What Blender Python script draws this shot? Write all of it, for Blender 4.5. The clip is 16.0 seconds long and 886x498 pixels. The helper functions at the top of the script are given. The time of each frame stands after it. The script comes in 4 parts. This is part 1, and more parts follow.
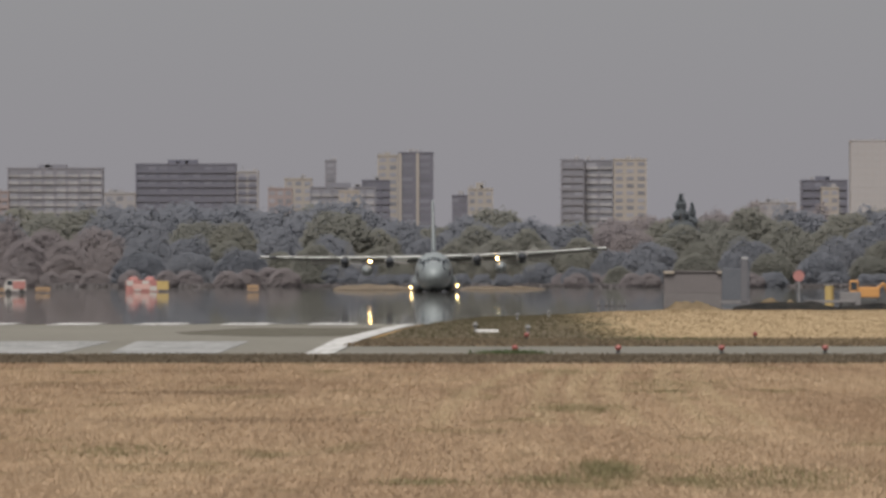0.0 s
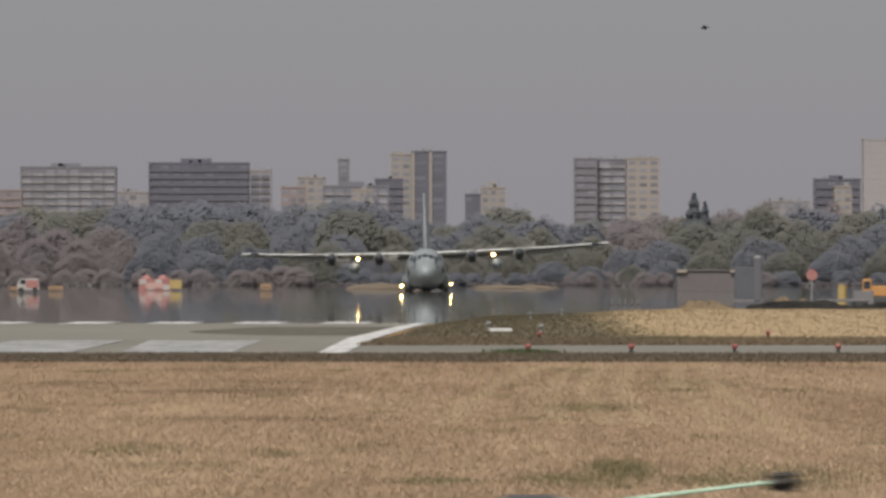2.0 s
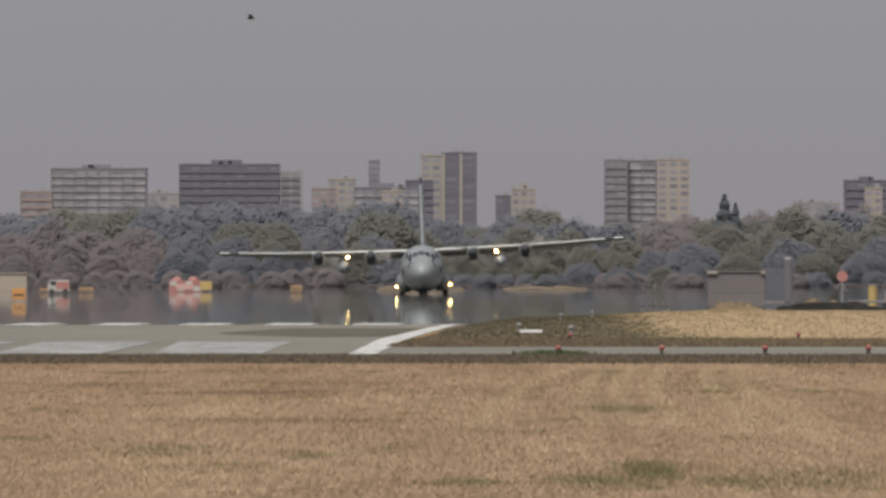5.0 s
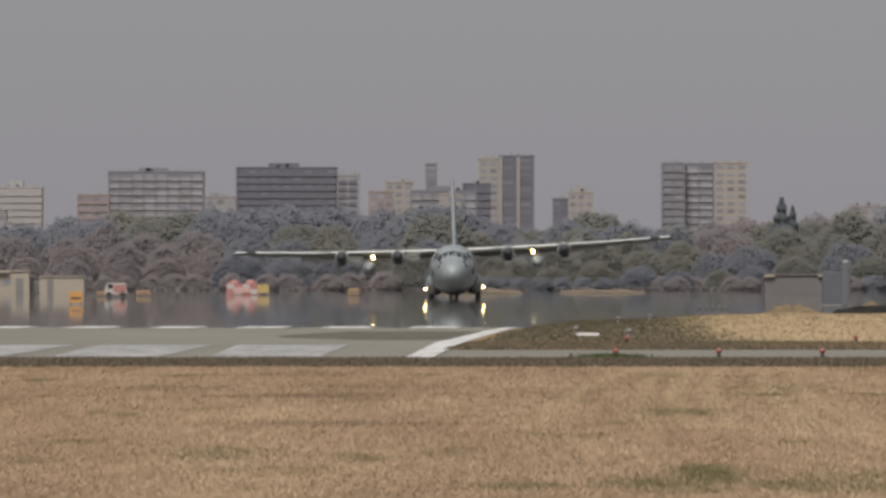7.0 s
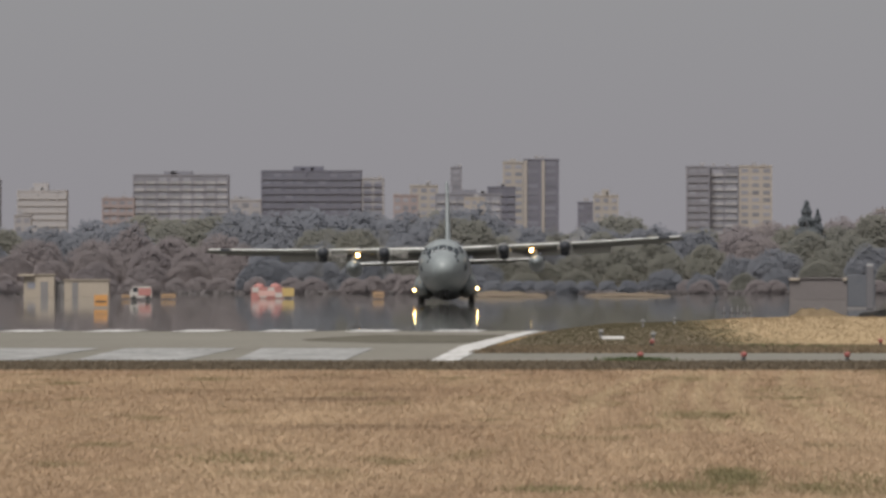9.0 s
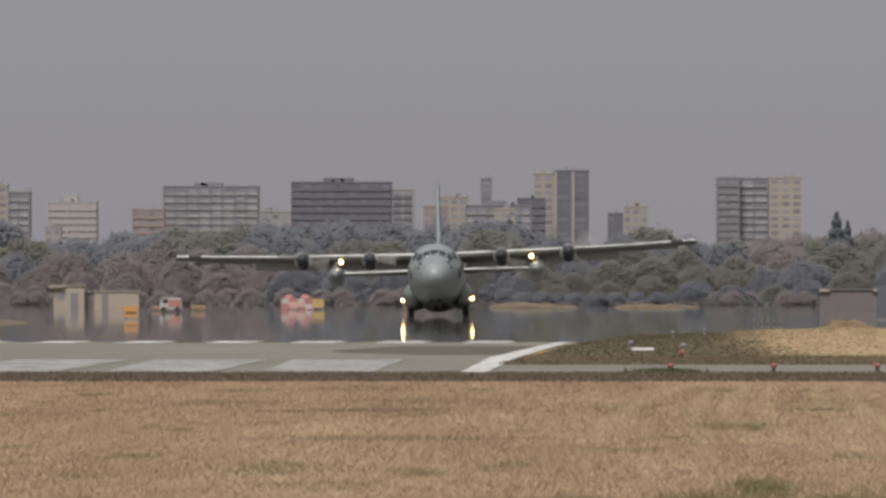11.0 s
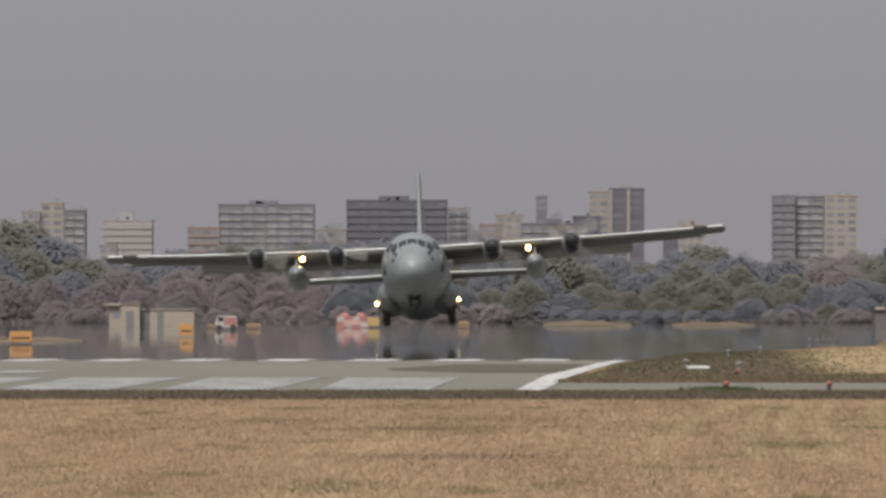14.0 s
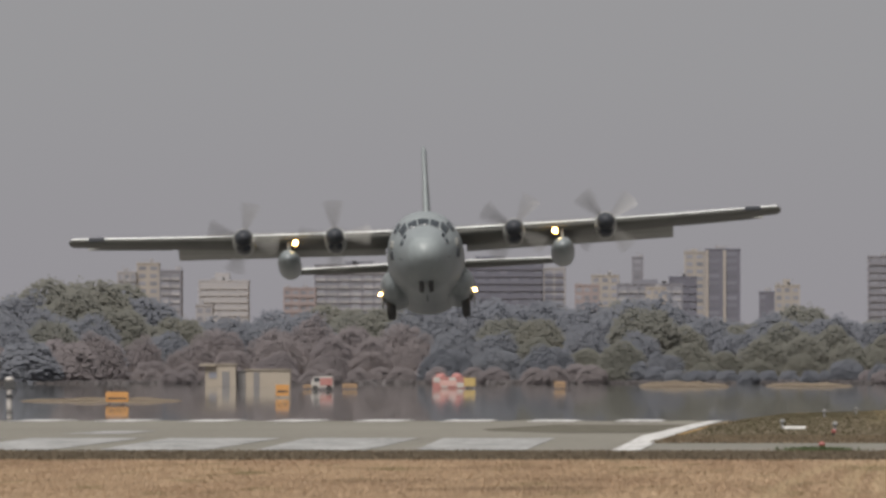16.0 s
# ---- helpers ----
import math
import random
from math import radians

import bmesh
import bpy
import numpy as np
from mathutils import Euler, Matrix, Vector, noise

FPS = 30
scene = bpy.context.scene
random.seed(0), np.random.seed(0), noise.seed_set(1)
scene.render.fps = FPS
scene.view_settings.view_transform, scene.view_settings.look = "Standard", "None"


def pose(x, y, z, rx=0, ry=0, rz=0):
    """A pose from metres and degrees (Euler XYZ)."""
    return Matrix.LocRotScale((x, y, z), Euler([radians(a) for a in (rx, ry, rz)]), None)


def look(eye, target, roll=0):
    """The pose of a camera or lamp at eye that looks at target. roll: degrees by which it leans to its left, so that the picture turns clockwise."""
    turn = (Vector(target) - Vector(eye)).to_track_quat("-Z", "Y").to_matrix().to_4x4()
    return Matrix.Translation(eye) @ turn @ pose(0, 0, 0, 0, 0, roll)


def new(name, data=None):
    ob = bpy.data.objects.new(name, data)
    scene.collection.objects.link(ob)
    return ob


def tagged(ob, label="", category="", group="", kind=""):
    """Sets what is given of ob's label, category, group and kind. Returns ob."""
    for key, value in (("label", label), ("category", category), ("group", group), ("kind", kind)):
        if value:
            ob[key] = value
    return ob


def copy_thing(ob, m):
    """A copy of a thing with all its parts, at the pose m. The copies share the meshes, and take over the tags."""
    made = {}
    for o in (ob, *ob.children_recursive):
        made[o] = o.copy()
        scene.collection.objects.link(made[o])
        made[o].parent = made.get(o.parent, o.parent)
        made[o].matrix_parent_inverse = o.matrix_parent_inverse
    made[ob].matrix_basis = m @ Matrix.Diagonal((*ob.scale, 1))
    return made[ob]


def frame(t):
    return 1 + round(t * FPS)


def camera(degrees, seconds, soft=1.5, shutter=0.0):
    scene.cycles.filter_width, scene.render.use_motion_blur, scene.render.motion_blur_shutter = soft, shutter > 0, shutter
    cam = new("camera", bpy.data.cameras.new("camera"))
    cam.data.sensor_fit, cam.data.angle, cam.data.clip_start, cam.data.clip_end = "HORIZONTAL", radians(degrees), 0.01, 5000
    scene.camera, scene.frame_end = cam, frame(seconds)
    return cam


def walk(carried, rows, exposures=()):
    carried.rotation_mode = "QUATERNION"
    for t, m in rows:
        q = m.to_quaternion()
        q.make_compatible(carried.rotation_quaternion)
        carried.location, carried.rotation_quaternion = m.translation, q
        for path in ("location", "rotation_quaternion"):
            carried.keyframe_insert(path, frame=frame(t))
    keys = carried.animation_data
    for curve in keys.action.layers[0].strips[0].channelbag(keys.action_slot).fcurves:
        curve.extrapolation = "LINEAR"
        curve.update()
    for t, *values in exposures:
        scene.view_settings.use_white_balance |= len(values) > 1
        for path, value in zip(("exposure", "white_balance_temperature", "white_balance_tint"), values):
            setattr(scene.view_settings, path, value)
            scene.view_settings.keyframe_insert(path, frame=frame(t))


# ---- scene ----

# ---------------------------------------------------------------- camera: a tripod head turning after the aircraft
EYE = 1.4
cam = camera(4.4, 16.0, soft=3.1, shutter=0.4)
TURNS = [  # seconds, yaw to the left, pitch up (degrees)
    (0.0, 0.0, 0.1516), (0.5, 0.0084, 0.1505), (1.0, 0.0337, 0.1516), (1.5, 0.0477, 0.1474), (2.0, 0.0646, 0.146),
    (2.5, 0.0758, 0.146), (3.0, 0.1067, 0.1505), (3.5, 0.1179, 0.1505), (6.0, 0.3622, 0.1614), (6.5, 0.4492, 0.1684),
    (7.0, 0.4997, 0.1684), (7.5, 0.5278, 0.1713), (8.0, 0.5671, 0.1769), (8.5, 0.598, 0.1797), (9.0, 0.6233, 0.1853),
    (11.5, 0.8114, 0.2499), (12.0, 0.8479, 0.2555), (12.5, 0.8872, 0.2723), (13.0, 0.9321, 0.2836), (13.5, 0.9911, 0.3032),
    (14.0, 1.0472, 0.3313), (14.5, 1.1371, 0.3594), (15.0, 1.2381, 0.4352), (15.5, 1.3757, 0.525), (16.0, 1.5245, 0.6317)]
walk(cam, [(t, pose(0, 0, EYE, 90 + p, 0, y)) for t, y, p in TURNS], [(0.0, 0.56), (9.0, 0.565), (12.5, 0.585), (14.0, 0.61), (15.5, 0.635), (16.0, 0.645)])

# ---------------------------------------------------------------- light: hazy daylight, high sun
SUN_EL, SUN_AZ = 57, 198          # degrees; azimuth clockwise from straight ahead
world = bpy.data.worlds.new("world")
scene.world = world
world.use_nodes = True
wn, wl = world.node_tree.nodes, world.node_tree.links
wn.clear()
sky = wn.new("ShaderNodeTexSky")
sky.sky_type, sky.sun_disc = "NISHITA", False
sky.sun_elevation, sky.sun_rotation = radians(SUN_EL), radians(SUN_AZ)
sky.dust_density, sky.air_density, sky.ozone_density = 4.0, 1.5, 1.0
sat = wn.new("ShaderNodeHueSaturation")
sat.inputs["Saturation"].default_value = 0.25
mixw = wn.new("ShaderNodeMix")
mixw.data_type = "RGBA"
mixw.inputs["Factor"].default_value = 0.88
up, rise, smog = wn.new("ShaderNodeTexCoord"), wn.new("ShaderNodeSeparateXYZ"), wn.new("ShaderNodeValToRGB")
lift = wn.new("ShaderNodeMapRange")          # brownish smog low over the town, clearing upwards
lift.inputs["From Max"].default_value, lift.inputs["To Max"].default_value = 0.026, 1.0
smog.color_ramp.elements[0].color, smog.color_ramp.elements[1].color = (0.604, 0.578, 0.628, 1), (0.626, 0.62, 0.643, 1)
gain = wn.new("ShaderNodeVectorMath")
gain.operation, gain.inputs["Scale"].default_value = "SCALE", 5.0
wl.new(up.outputs["Generated"], rise.inputs[0])
wl.new(rise.outputs["Z"], lift.inputs["Value"])
wl.new(lift.outputs[0], smog.inputs[0])
wl.new(smog.outputs[0], gain.inputs[0])
wl.new(gain.outputs[0], mixw.inputs["B"])
bg = wn.new("ShaderNodeBackground")
bg.inputs["Strength"].default_value = 0.0688
wo = wn.new("ShaderNodeOutputWorld")
wl.new(sky.outputs[0], sat.inputs["Color"])
wl.new(sat.outputs[0], mixw.inputs["A"])
wl.new(mixw.outputs["Result"], bg.inputs["Color"])
wl.new(bg.outputs[0], wo.inputs[0])
sun = new("sun", bpy.data.lights.new("sun", "SUN"))
sun.data.energy, sun.data.angle, sun.data.color = 4.55, radians(30), (1.0, 0.95, 0.88)
sd = Vector((math.sin(radians(SUN_AZ)) * math.cos(radians(SUN_EL)), math.cos(radians(SUN_AZ)) * math.cos(radians(SUN_EL)), math.sin(radians(SUN_EL))))
sun.matrix_world = look(sd * 100, (0, 0, 0))


# ---------------------------------------------------------------- materials
def nodes_of(name):
    m = bpy.data.materials.new(name)
    m.use_nodes = True
    n, l = m.node_tree.nodes, m.node_tree.links
    return m, n, l, n["Principled BSDF"]


def surface(name, a, b, scale=1.0, fine=8.0, rough=0.8, metal=0.0, bump=0.0, stretch=(1, 1, 1), spec=0.3, vary=0.0, coat=0.0):
    """Two colours mixed by coarse and fine noise in metres, with fine relief; vary: lightness from piece to piece."""
    m, n, l, p = nodes_of(name)
    tc = n.new("ShaderNodeTexCoord")
    mp = n.new("ShaderNodeMapping")
    mp.inputs["Scale"].default_value = stretch
    l.new(tc.outputs["Object"], mp.inputs[0])
    n1, n2 = n.new("ShaderNodeTexNoise"), n.new("ShaderNodeTexNoise")
    n1.inputs["Scale"].default_value, n1.inputs["Detail"].default_value = scale, 5
    n2.inputs["Scale"].default_value, n2.inputs["Detail"].default_value = fine, 4
    l.new(mp.outputs[0], n1.inputs[0])
    l.new(mp.outputs[0], n2.inputs[0])
    add = n.new("ShaderNodeMath")
    add.operation = "MULTIPLY_ADD"
    add.inputs[1].default_value = 0.45
    l.new(n2.outputs["Fac"], add.inputs[0])
    sub = n.new("ShaderNodeMath")
    sub.operation = "MULTIPLY"
    sub.inputs[1].default_value = 0.55
    l.new(n1.outputs["Fac"], sub.inputs[0])
    l.new(sub.outputs[0], add.inputs[2])
    ramp = n.new("ShaderNodeValToRGB")
    ramp.color_ramp.elements[0].position, ramp.color_ramp.elements[1].position = 0.34, 0.66
    ramp.color_ramp.elements[0].color, ramp.color_ramp.elements[1].color = (*a, 1), (*b, 1)
    l.new(add.outputs[0], ramp.inputs[0])
    colour = ramp.outputs[0]
    if vary:
        info, hs, mr = n.new("ShaderNodeObjectInfo"), n.new("ShaderNodeHueSaturation"), n.new("ShaderNodeMapRange")
        mr.inputs["To Min"].default_value, mr.inputs["To Max"].default_value = 1 - vary, 1 + vary
        l.new(info.outputs["Random"], mr.inputs["Value"])
        l.new(mr.outputs[0], hs.inputs["Value"])
        l.new(colour, hs.inputs["Color"])
        colour = hs.outputs[0]
    l.new(colour, p.inputs["Base Color"])
    p.inputs["Roughness"].default_value, p.inputs["Metallic"].default_value = rough, metal
    p.inputs["Specular IOR Level"].default_value, p.inputs["Coat Weight"].default_value = spec, coat
    if bump:
        bp = n.new("ShaderNodeBump")
        bp.inputs["Strength"].default_value, bp.inputs["Distance"].default_value = 0.5, bump
        l.new(n2.outputs["Fac"], bp.inputs["Height"])
        l.new(bp.outputs[0], p.inputs["Normal"])
    return m


def lamp_glow(name, colour, strength):
    m, n, l, p = nodes_of(name)
    p.inputs["Base Color"].default_value = (*colour, 1)
    p.inputs["Emission Color"].default_value = (*colour, 1)
    p.inputs["Emission Strength"].default_value = strength
    return m


def leafy(name, a, b, c):
    """Leaves or blades: each island its own tone, drifting with the place."""
    m, n, l, p = nodes_of(name)
    geo, tc, nz = n.new("ShaderNodeNewGeometry"), n.new("ShaderNodeTexCoord"), n.new("ShaderNodeTexNoise")
    info = n.new("ShaderNodeObjectInfo")
    nz.inputs["Scale"].default_value = 0.35
    l.new(tc.outputs["Object"], nz.inputs[0])
    ramp = n.new("ShaderNodeValToRGB")
    ramp.color_ramp.elements[0].color, ramp.color_ramp.elements[1].color = (*a, 1), (*c, 1)
    e = ramp.color_ramp.elements.new(0.5)
    e.color = (*b, 1)
    ad, ad2 = n.new("ShaderNodeMath"), n.new("ShaderNodeMath")
    ad.operation, ad2.operation = "MULTIPLY_ADD", "MULTIPLY_ADD"
    ad.inputs[1].default_value, ad2.inputs[1].default_value = 0.45, 0.4
    l.new(geo.outputs["Random Per Island"], ad.inputs[0])
    l.new(nz.outputs["Fac"], ad2.inputs[0])
    l.new(info.outputs["Random"], ad2.inputs[2])
    hl = n.new("ShaderNodeMath")
    hl.operation = "MULTIPLY"
    hl.inputs[1].default_value = 0.45
    l.new(ad2.outputs[0], hl.inputs[0])
    l.new(hl.outputs[0], ad.inputs[2])
    l.new(ad.outputs[0], ramp.inputs[0])
    l.new(ramp.outputs[0], p.inputs["Base Color"])
    p.inputs["Roughness"].default_value = 0.8
    p.inputs["Specular IOR Level"].default_value = 0.1
    tr, mix, out = n.new("ShaderNodeBsdfTranslucent"), n.new("ShaderNodeMixShader"), n["Material Output"]
    mix.inputs[0].default_value = 0.45
    l.new(ramp.outputs[0], tr.inputs["Color"])
    l.new(p.outputs[0], mix.inputs[1])
    l.new(tr.outputs[0], mix.inputs[2])
    l.new(mix.outputs[0], out.inputs["Surface"])
    return m


def turf(name):
    """Dry mown grass with drifting bleached, green and bare earthy patches."""
    m, n, l, p = nodes_of(name)
    geo, tc = n.new("ShaderNodeNewGeometry"), n.new("ShaderNodeTexCoord")
    mp = n.new("ShaderNodeMapping")
    mp.inputs["Scale"].default_value = (0.55, 0.03, 0)
    l.new(tc.outputs["Object"], mp.inputs[0])
    big = n.new("ShaderNodeTexNoise")
    big.inputs["Scale"].default_value, big.inputs["Detail"].default_value = 1.0, 5
    l.new(mp.outputs[0], big.inputs[0])
    base = n.new("ShaderNodeValToRGB")
    base.color_ramp.elements[0].position, base.color_ramp.elements[1].position = 0.3, 0.72
    base.color_ramp.elements[0].color, base.color_ramp.elements[1].color = (0.294, 0.214, 0.15, 1), (0.416, 0.321, 0.225, 1)
    l.new(big.outputs["Fac"], base.inputs[0])
    mp2 = n.new("ShaderNodeMapping")
    mp2.inputs["Scale"].default_value, mp2.inputs["Location"].default_value = (0.9, 0.14, 0), (4.1, 7.7, 0)
    l.new(tc.outputs["Object"], mp2.inputs[0])
    gn = n.new("ShaderNodeTexNoise")
    gn.inputs["Scale"].default_value, gn.inputs["Detail"].default_value = 1.0, 4
    l.new(mp2.outputs[0], gn.inputs[0])
    gr = n.new("ShaderNodeValToRGB")
    gr.color_ramp.elements[0].position, gr.color_ramp.elements[1].position = 0.58, 0.74
    l.new(gn.outputs["Fac"], gr.inputs[0])
    st, mp3, mr3 = n.new("ShaderNodeTexNoise"), n.new("ShaderNodeMapping"), n.new("ShaderNodeMapRange")
    mp3.inputs["Scale"].default_value = (2.6, 0.3, 0)
    st.inputs["Scale"].default_value, st.inputs["Detail"].default_value = 1.0, 6
    mr3.inputs["From Min"].default_value, mr3.inputs["From Max"].default_value = 0.3, 0.7
    mr3.inputs["To Min"].default_value, mr3.inputs["To Max"].default_value = 0.9, 1.1
    l.new(tc.outputs["Object"], mp3.inputs[0])
    l.new(mp3.outputs[0], st.inputs[0])
    l.new(st.outputs["Fac"], mr3.inputs["Value"])
    tk, mp4, mr4 = n.new("ShaderNodeTexNoise"), n.new("ShaderNodeMapping"), n.new("ShaderNodeMapRange")
    mp4.inputs["Scale"].default_value, mp4.inputs["Rotation"].default_value = (2.4, 0.012, 0), (0, 0, radians(0.9))
    mr4.inputs["From Min"].default_value, mr4.inputs["From Max"].default_value = 0.35, 0.65
    mr4.inputs["To Min"].default_value, mr4.inputs["To Max"].default_value = 0.92, 1.08
    l.new(tc.outputs["Object"], mp4.inputs[0])
    l.new(mp4.outputs[0], tk.inputs[0])
    l.new(tk.outputs["Fac"], mr4.inputs["Value"])
    wear = n.new("ShaderNodeMath")
    wear.operation = "MULTIPLY"
    l.new(mr3.outputs[0], wear.inputs[0])
    l.new(mr4.outputs[0], wear.inputs[1])
    m1 = n.new("ShaderNodeMix")
    m1.data_type = "RGBA"
    m1.inputs["B"].default_value = (0.168, 0.15, 0.084, 1)
    l.new(gr.outputs[0], m1.inputs["Factor"])
    l.new(base.outputs[0], m1.inputs["A"])
    hs, mr = n.new("ShaderNodeHueSaturation"), n.new("ShaderNodeMapRange")
    mr.inputs["To Min"].default_value, mr.inputs["To Max"].default_value = 0.88, 1.12
    l.new(geo.outputs["Random Per Island"], mr.inputs["Value"])
    tot = n.new("ShaderNodeMath")
    tot.operation = "MULTIPLY"
    l.new(mr.outputs[0], tot.inputs[0])
    l.new(wear.outputs[0], tot.inputs[1])
    l.new(tot.outputs[0], hs.inputs["Value"])
    l.new(m1.outputs["Result"], hs.inputs["Color"])
    l.new(hs.outputs[0], p.inputs["Base Color"])
    p.inputs["Roughness"].default_value, p.inputs["Specular IOR Level"].default_value = 0.85, 0.1
    tr, mix, out = n.new("ShaderNodeBsdfTranslucent"), n.new("ShaderNodeMixShader"), n["Material Output"]
    mix.inputs[0].default_value = 0.4
    l.new(hs.outputs[0], tr.inputs["Color"])
    l.new(p.outputs[0], mix.inputs[1])
    l.new(tr.outputs[0], mix.inputs[2])
    l.new(mix.outputs[0], out.inputs["Surface"])
    return m


TURF = turf("dry_turf")
SOIL = surface("dry_soil", (0.14, 0.091, 0.049), (0.252, 0.175, 0.091), 0.5, 6, 0.95, bump=0.02, spec=0.0)
DARK_EARTH = surface("dark_earth", (0.095, 0.078, 0.06), (0.14, 0.114, 0.087), 0.3, 4, 0.95, bump=0.05, spec=0.0)
VERGE = leafy("verge_grass", (0.1, 0.084, 0.066), (0.135, 0.112, 0.084), (0.19, 0.15, 0.102))
ASPHALT = surface("taxiway_asphalt", (0.105, 0.101, 0.091), (0.14, 0.134, 0.12), 0.12, 4, 0.95, spec=0.02, stretch=(1, 0.15, 1))
CONCRETE = surface("runway_concrete", (0.106, 0.101, 0.09), (0.138, 0.132, 0.118), 0.12, 4, 0.95, spec=0.02, stretch=(1, 0.15, 1))
PAINT = surface("worn_white_paint", (0.115, 0.117, 0.116), (0.235, 0.237, 0.239), 1.1, 6, 0.9, spec=0.02, stretch=(1, 0.1, 1))
STEEL = surface("galvanised_steel", (0.21, 0.21, 0.217), (0.294, 0.294, 0.301), 2, 20, 0.5, metal=0.6)
LINE = surface("bright_line_paint", (0.2, 0.2, 0.198), (0.4, 0.4, 0.4), 2.2, 7, 0.9, spec=0.0, stretch=(1, 0.06, 1))
PATCH = surface("dark_worn_asphalt", (0.062, 0.059, 0.05), (0.09, 0.085, 0.072), 0.2, 2, 0.95, spec=0.0, stretch=(1, 0.1, 1))
BLACK = surface("black_rubber", (0.0228, 0.0228, 0.0247), (0.057, 0.057, 0.057), 3, 30, 0.8)
GREY_PAINT = surface("aircraft_grey", (0.115, 0.13, 0.138), (0.15, 0.166, 0.174), 0.5, 6, 0.42, spec=0.4)
GREY_DARK = surface("aircraft_underside_grey", (0.17, 0.172, 0.165), (0.215, 0.215, 0.205), 0.6, 6, 0.5, spec=0.35)
# Darker than the fuselage grey, all over wing and tailplane.
WING_GREY = surface("weathered_wing_grey", (0.078, 0.08, 0.076), (0.106, 0.106, 0.1), 0.5, 6, 0.7, spec=0.15)
RADOME = surface("radome_grey", (0.128, 0.145, 0.152), (0.16, 0.178, 0.185), 0.8, 6, 0.5, spec=0.3)
HUB = surface("dark_engine_intake", (0.018, 0.02, 0.025), (0.038, 0.041, 0.048), 2, 10, 0.6, spec=0.2)
BLADE = surface("propeller_blade", (0.085, 0.083, 0.08), (0.13, 0.127, 0.12), 2, 10, 0.4, metal=0.25)
# Near-white colour standing in for sun and sky glare on the leading edges.
EDGE_HIGHLIGHT = surface("leading_edge_metal", (0.42, 0.43, 0.43), (0.57, 0.58, 0.58), 0.6, 5, 0.4)
GLASS_DARK = surface("cockpit_glass", (0.012, 0.016, 0.02), (0.03, 0.036, 0.042), 2, 9, 0.08, spec=0.6)
LAMP = lamp_glow("landing_light", (1.0, 0.55, 0.16), 5.0)
LAMP_CORE = lamp_glow("landing_light_core", (1.0, 0.7, 0.28), 45.0)
BARK = surface("bark", (0.085, 0.078, 0.076), (0.115, 0.105, 0.1), 1, 8, 0.9)
# Foliage two kilometres off: distance haze is mixed into these pale blue-grey colours.
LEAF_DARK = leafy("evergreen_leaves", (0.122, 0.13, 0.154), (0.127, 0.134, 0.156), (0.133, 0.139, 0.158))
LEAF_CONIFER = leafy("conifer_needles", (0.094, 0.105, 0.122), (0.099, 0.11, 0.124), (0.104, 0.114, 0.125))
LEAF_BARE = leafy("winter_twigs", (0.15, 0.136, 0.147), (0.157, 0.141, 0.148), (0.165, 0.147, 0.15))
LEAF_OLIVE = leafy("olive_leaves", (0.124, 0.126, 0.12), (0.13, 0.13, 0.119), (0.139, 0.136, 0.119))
BIRD_DARK = surface("dark_feathers", (0.015, 0.014, 0.013), (0.04, 0.036, 0.032), 8, 30, 0.8)


def mirage(name):
    """Sun-heated asphalt seen along its surface: hot air over it mirrors whatever stands beyond."""
    m, n, l, p = nodes_of(name)
    tc, mp, nz, bp = n.new("ShaderNodeTexCoord"), n.new("ShaderNodeMapping"), n.new("ShaderNodeTexNoise"), n.new("ShaderNodeBump")
    mp.inputs["Scale"].default_value = (0.9, 0.02, 1)
    nz.inputs["Scale"].default_value, nz.inputs["Detail"].default_value = 1.0, 3
    l.new(tc.outputs["Object"], mp.inputs[0])
    l.new(mp.outputs[0], nz.inputs[0])
    ramp = n.new("ShaderNodeValToRGB")
    ramp.color_ramp.elements[0].color, ramp.color_ramp.elements[1].color = (0.13, 0.126, 0.12, 1), (0.18, 0.173, 0.16, 1)
    l.new(nz.outputs["Fac"], ramp.inputs[0])
    l.new(ramp.outputs[0], p.inputs["Base Color"])
    p.inputs["Roughness"].default_value = 0.02
    bp.inputs["Strength"].default_value, bp.inputs["Distance"].default_value = 1.0, 0.0004
    l.new(nz.outputs["Fac"], bp.inputs["Height"])
    l.new(bp.outputs[0], p.inputs["Normal"])
    return m


MIRAGE = mirage("shimmering_asphalt")


# ---------------------------------------------------------------- mesh helpers
def mesh_ob(name, bm, material, smooth=False):
    me = bpy.data.meshes.new(name)
    bmesh.ops.recalc_face_normals(bm, faces=bm.faces)
    bm.to_mesh(me)
    bm.free()
    me.materials.append(material)
    if smooth:
        for f in me.polygons:
            f.use_smooth = True
    return new(name, me)


def part(name, bm, material, parent, label="", smooth=False):
    ob = mesh_ob(name, bm, material, smooth)
    ob.parent = parent
    return tagged(ob, label)


def twin(ob, parent, m):
    """Another part on the same mesh."""
    o = new(ob.name.split(".")[0], ob.data)
    o.parent, o.matrix_basis = parent, m
    return o


def empty(name, m=None, **tags):
    o = new(name)
    if m is not None:
        o.matrix_basis = m
    return tagged(o, **tags)


def box(bm, x0, x1, y0, y1, z0, z1, bevel=0.0):
    r = bmesh.ops.create_cube(bm, size=1.0, matrix=Matrix.Translation(((x0 + x1) / 2, (y0 + y1) / 2, (z0 + z1) / 2)) @ Matrix.Diagonal((x1 - x0, y1 - y0, z1 - z0, 1)))
    if bevel:
        es = list({e for v in r["verts"] for e in v.link_edges})
        bmesh.ops.bevel(bm, geom=es, offset=bevel, segments=2, affect="EDGES", profile=0.7)
    return bm


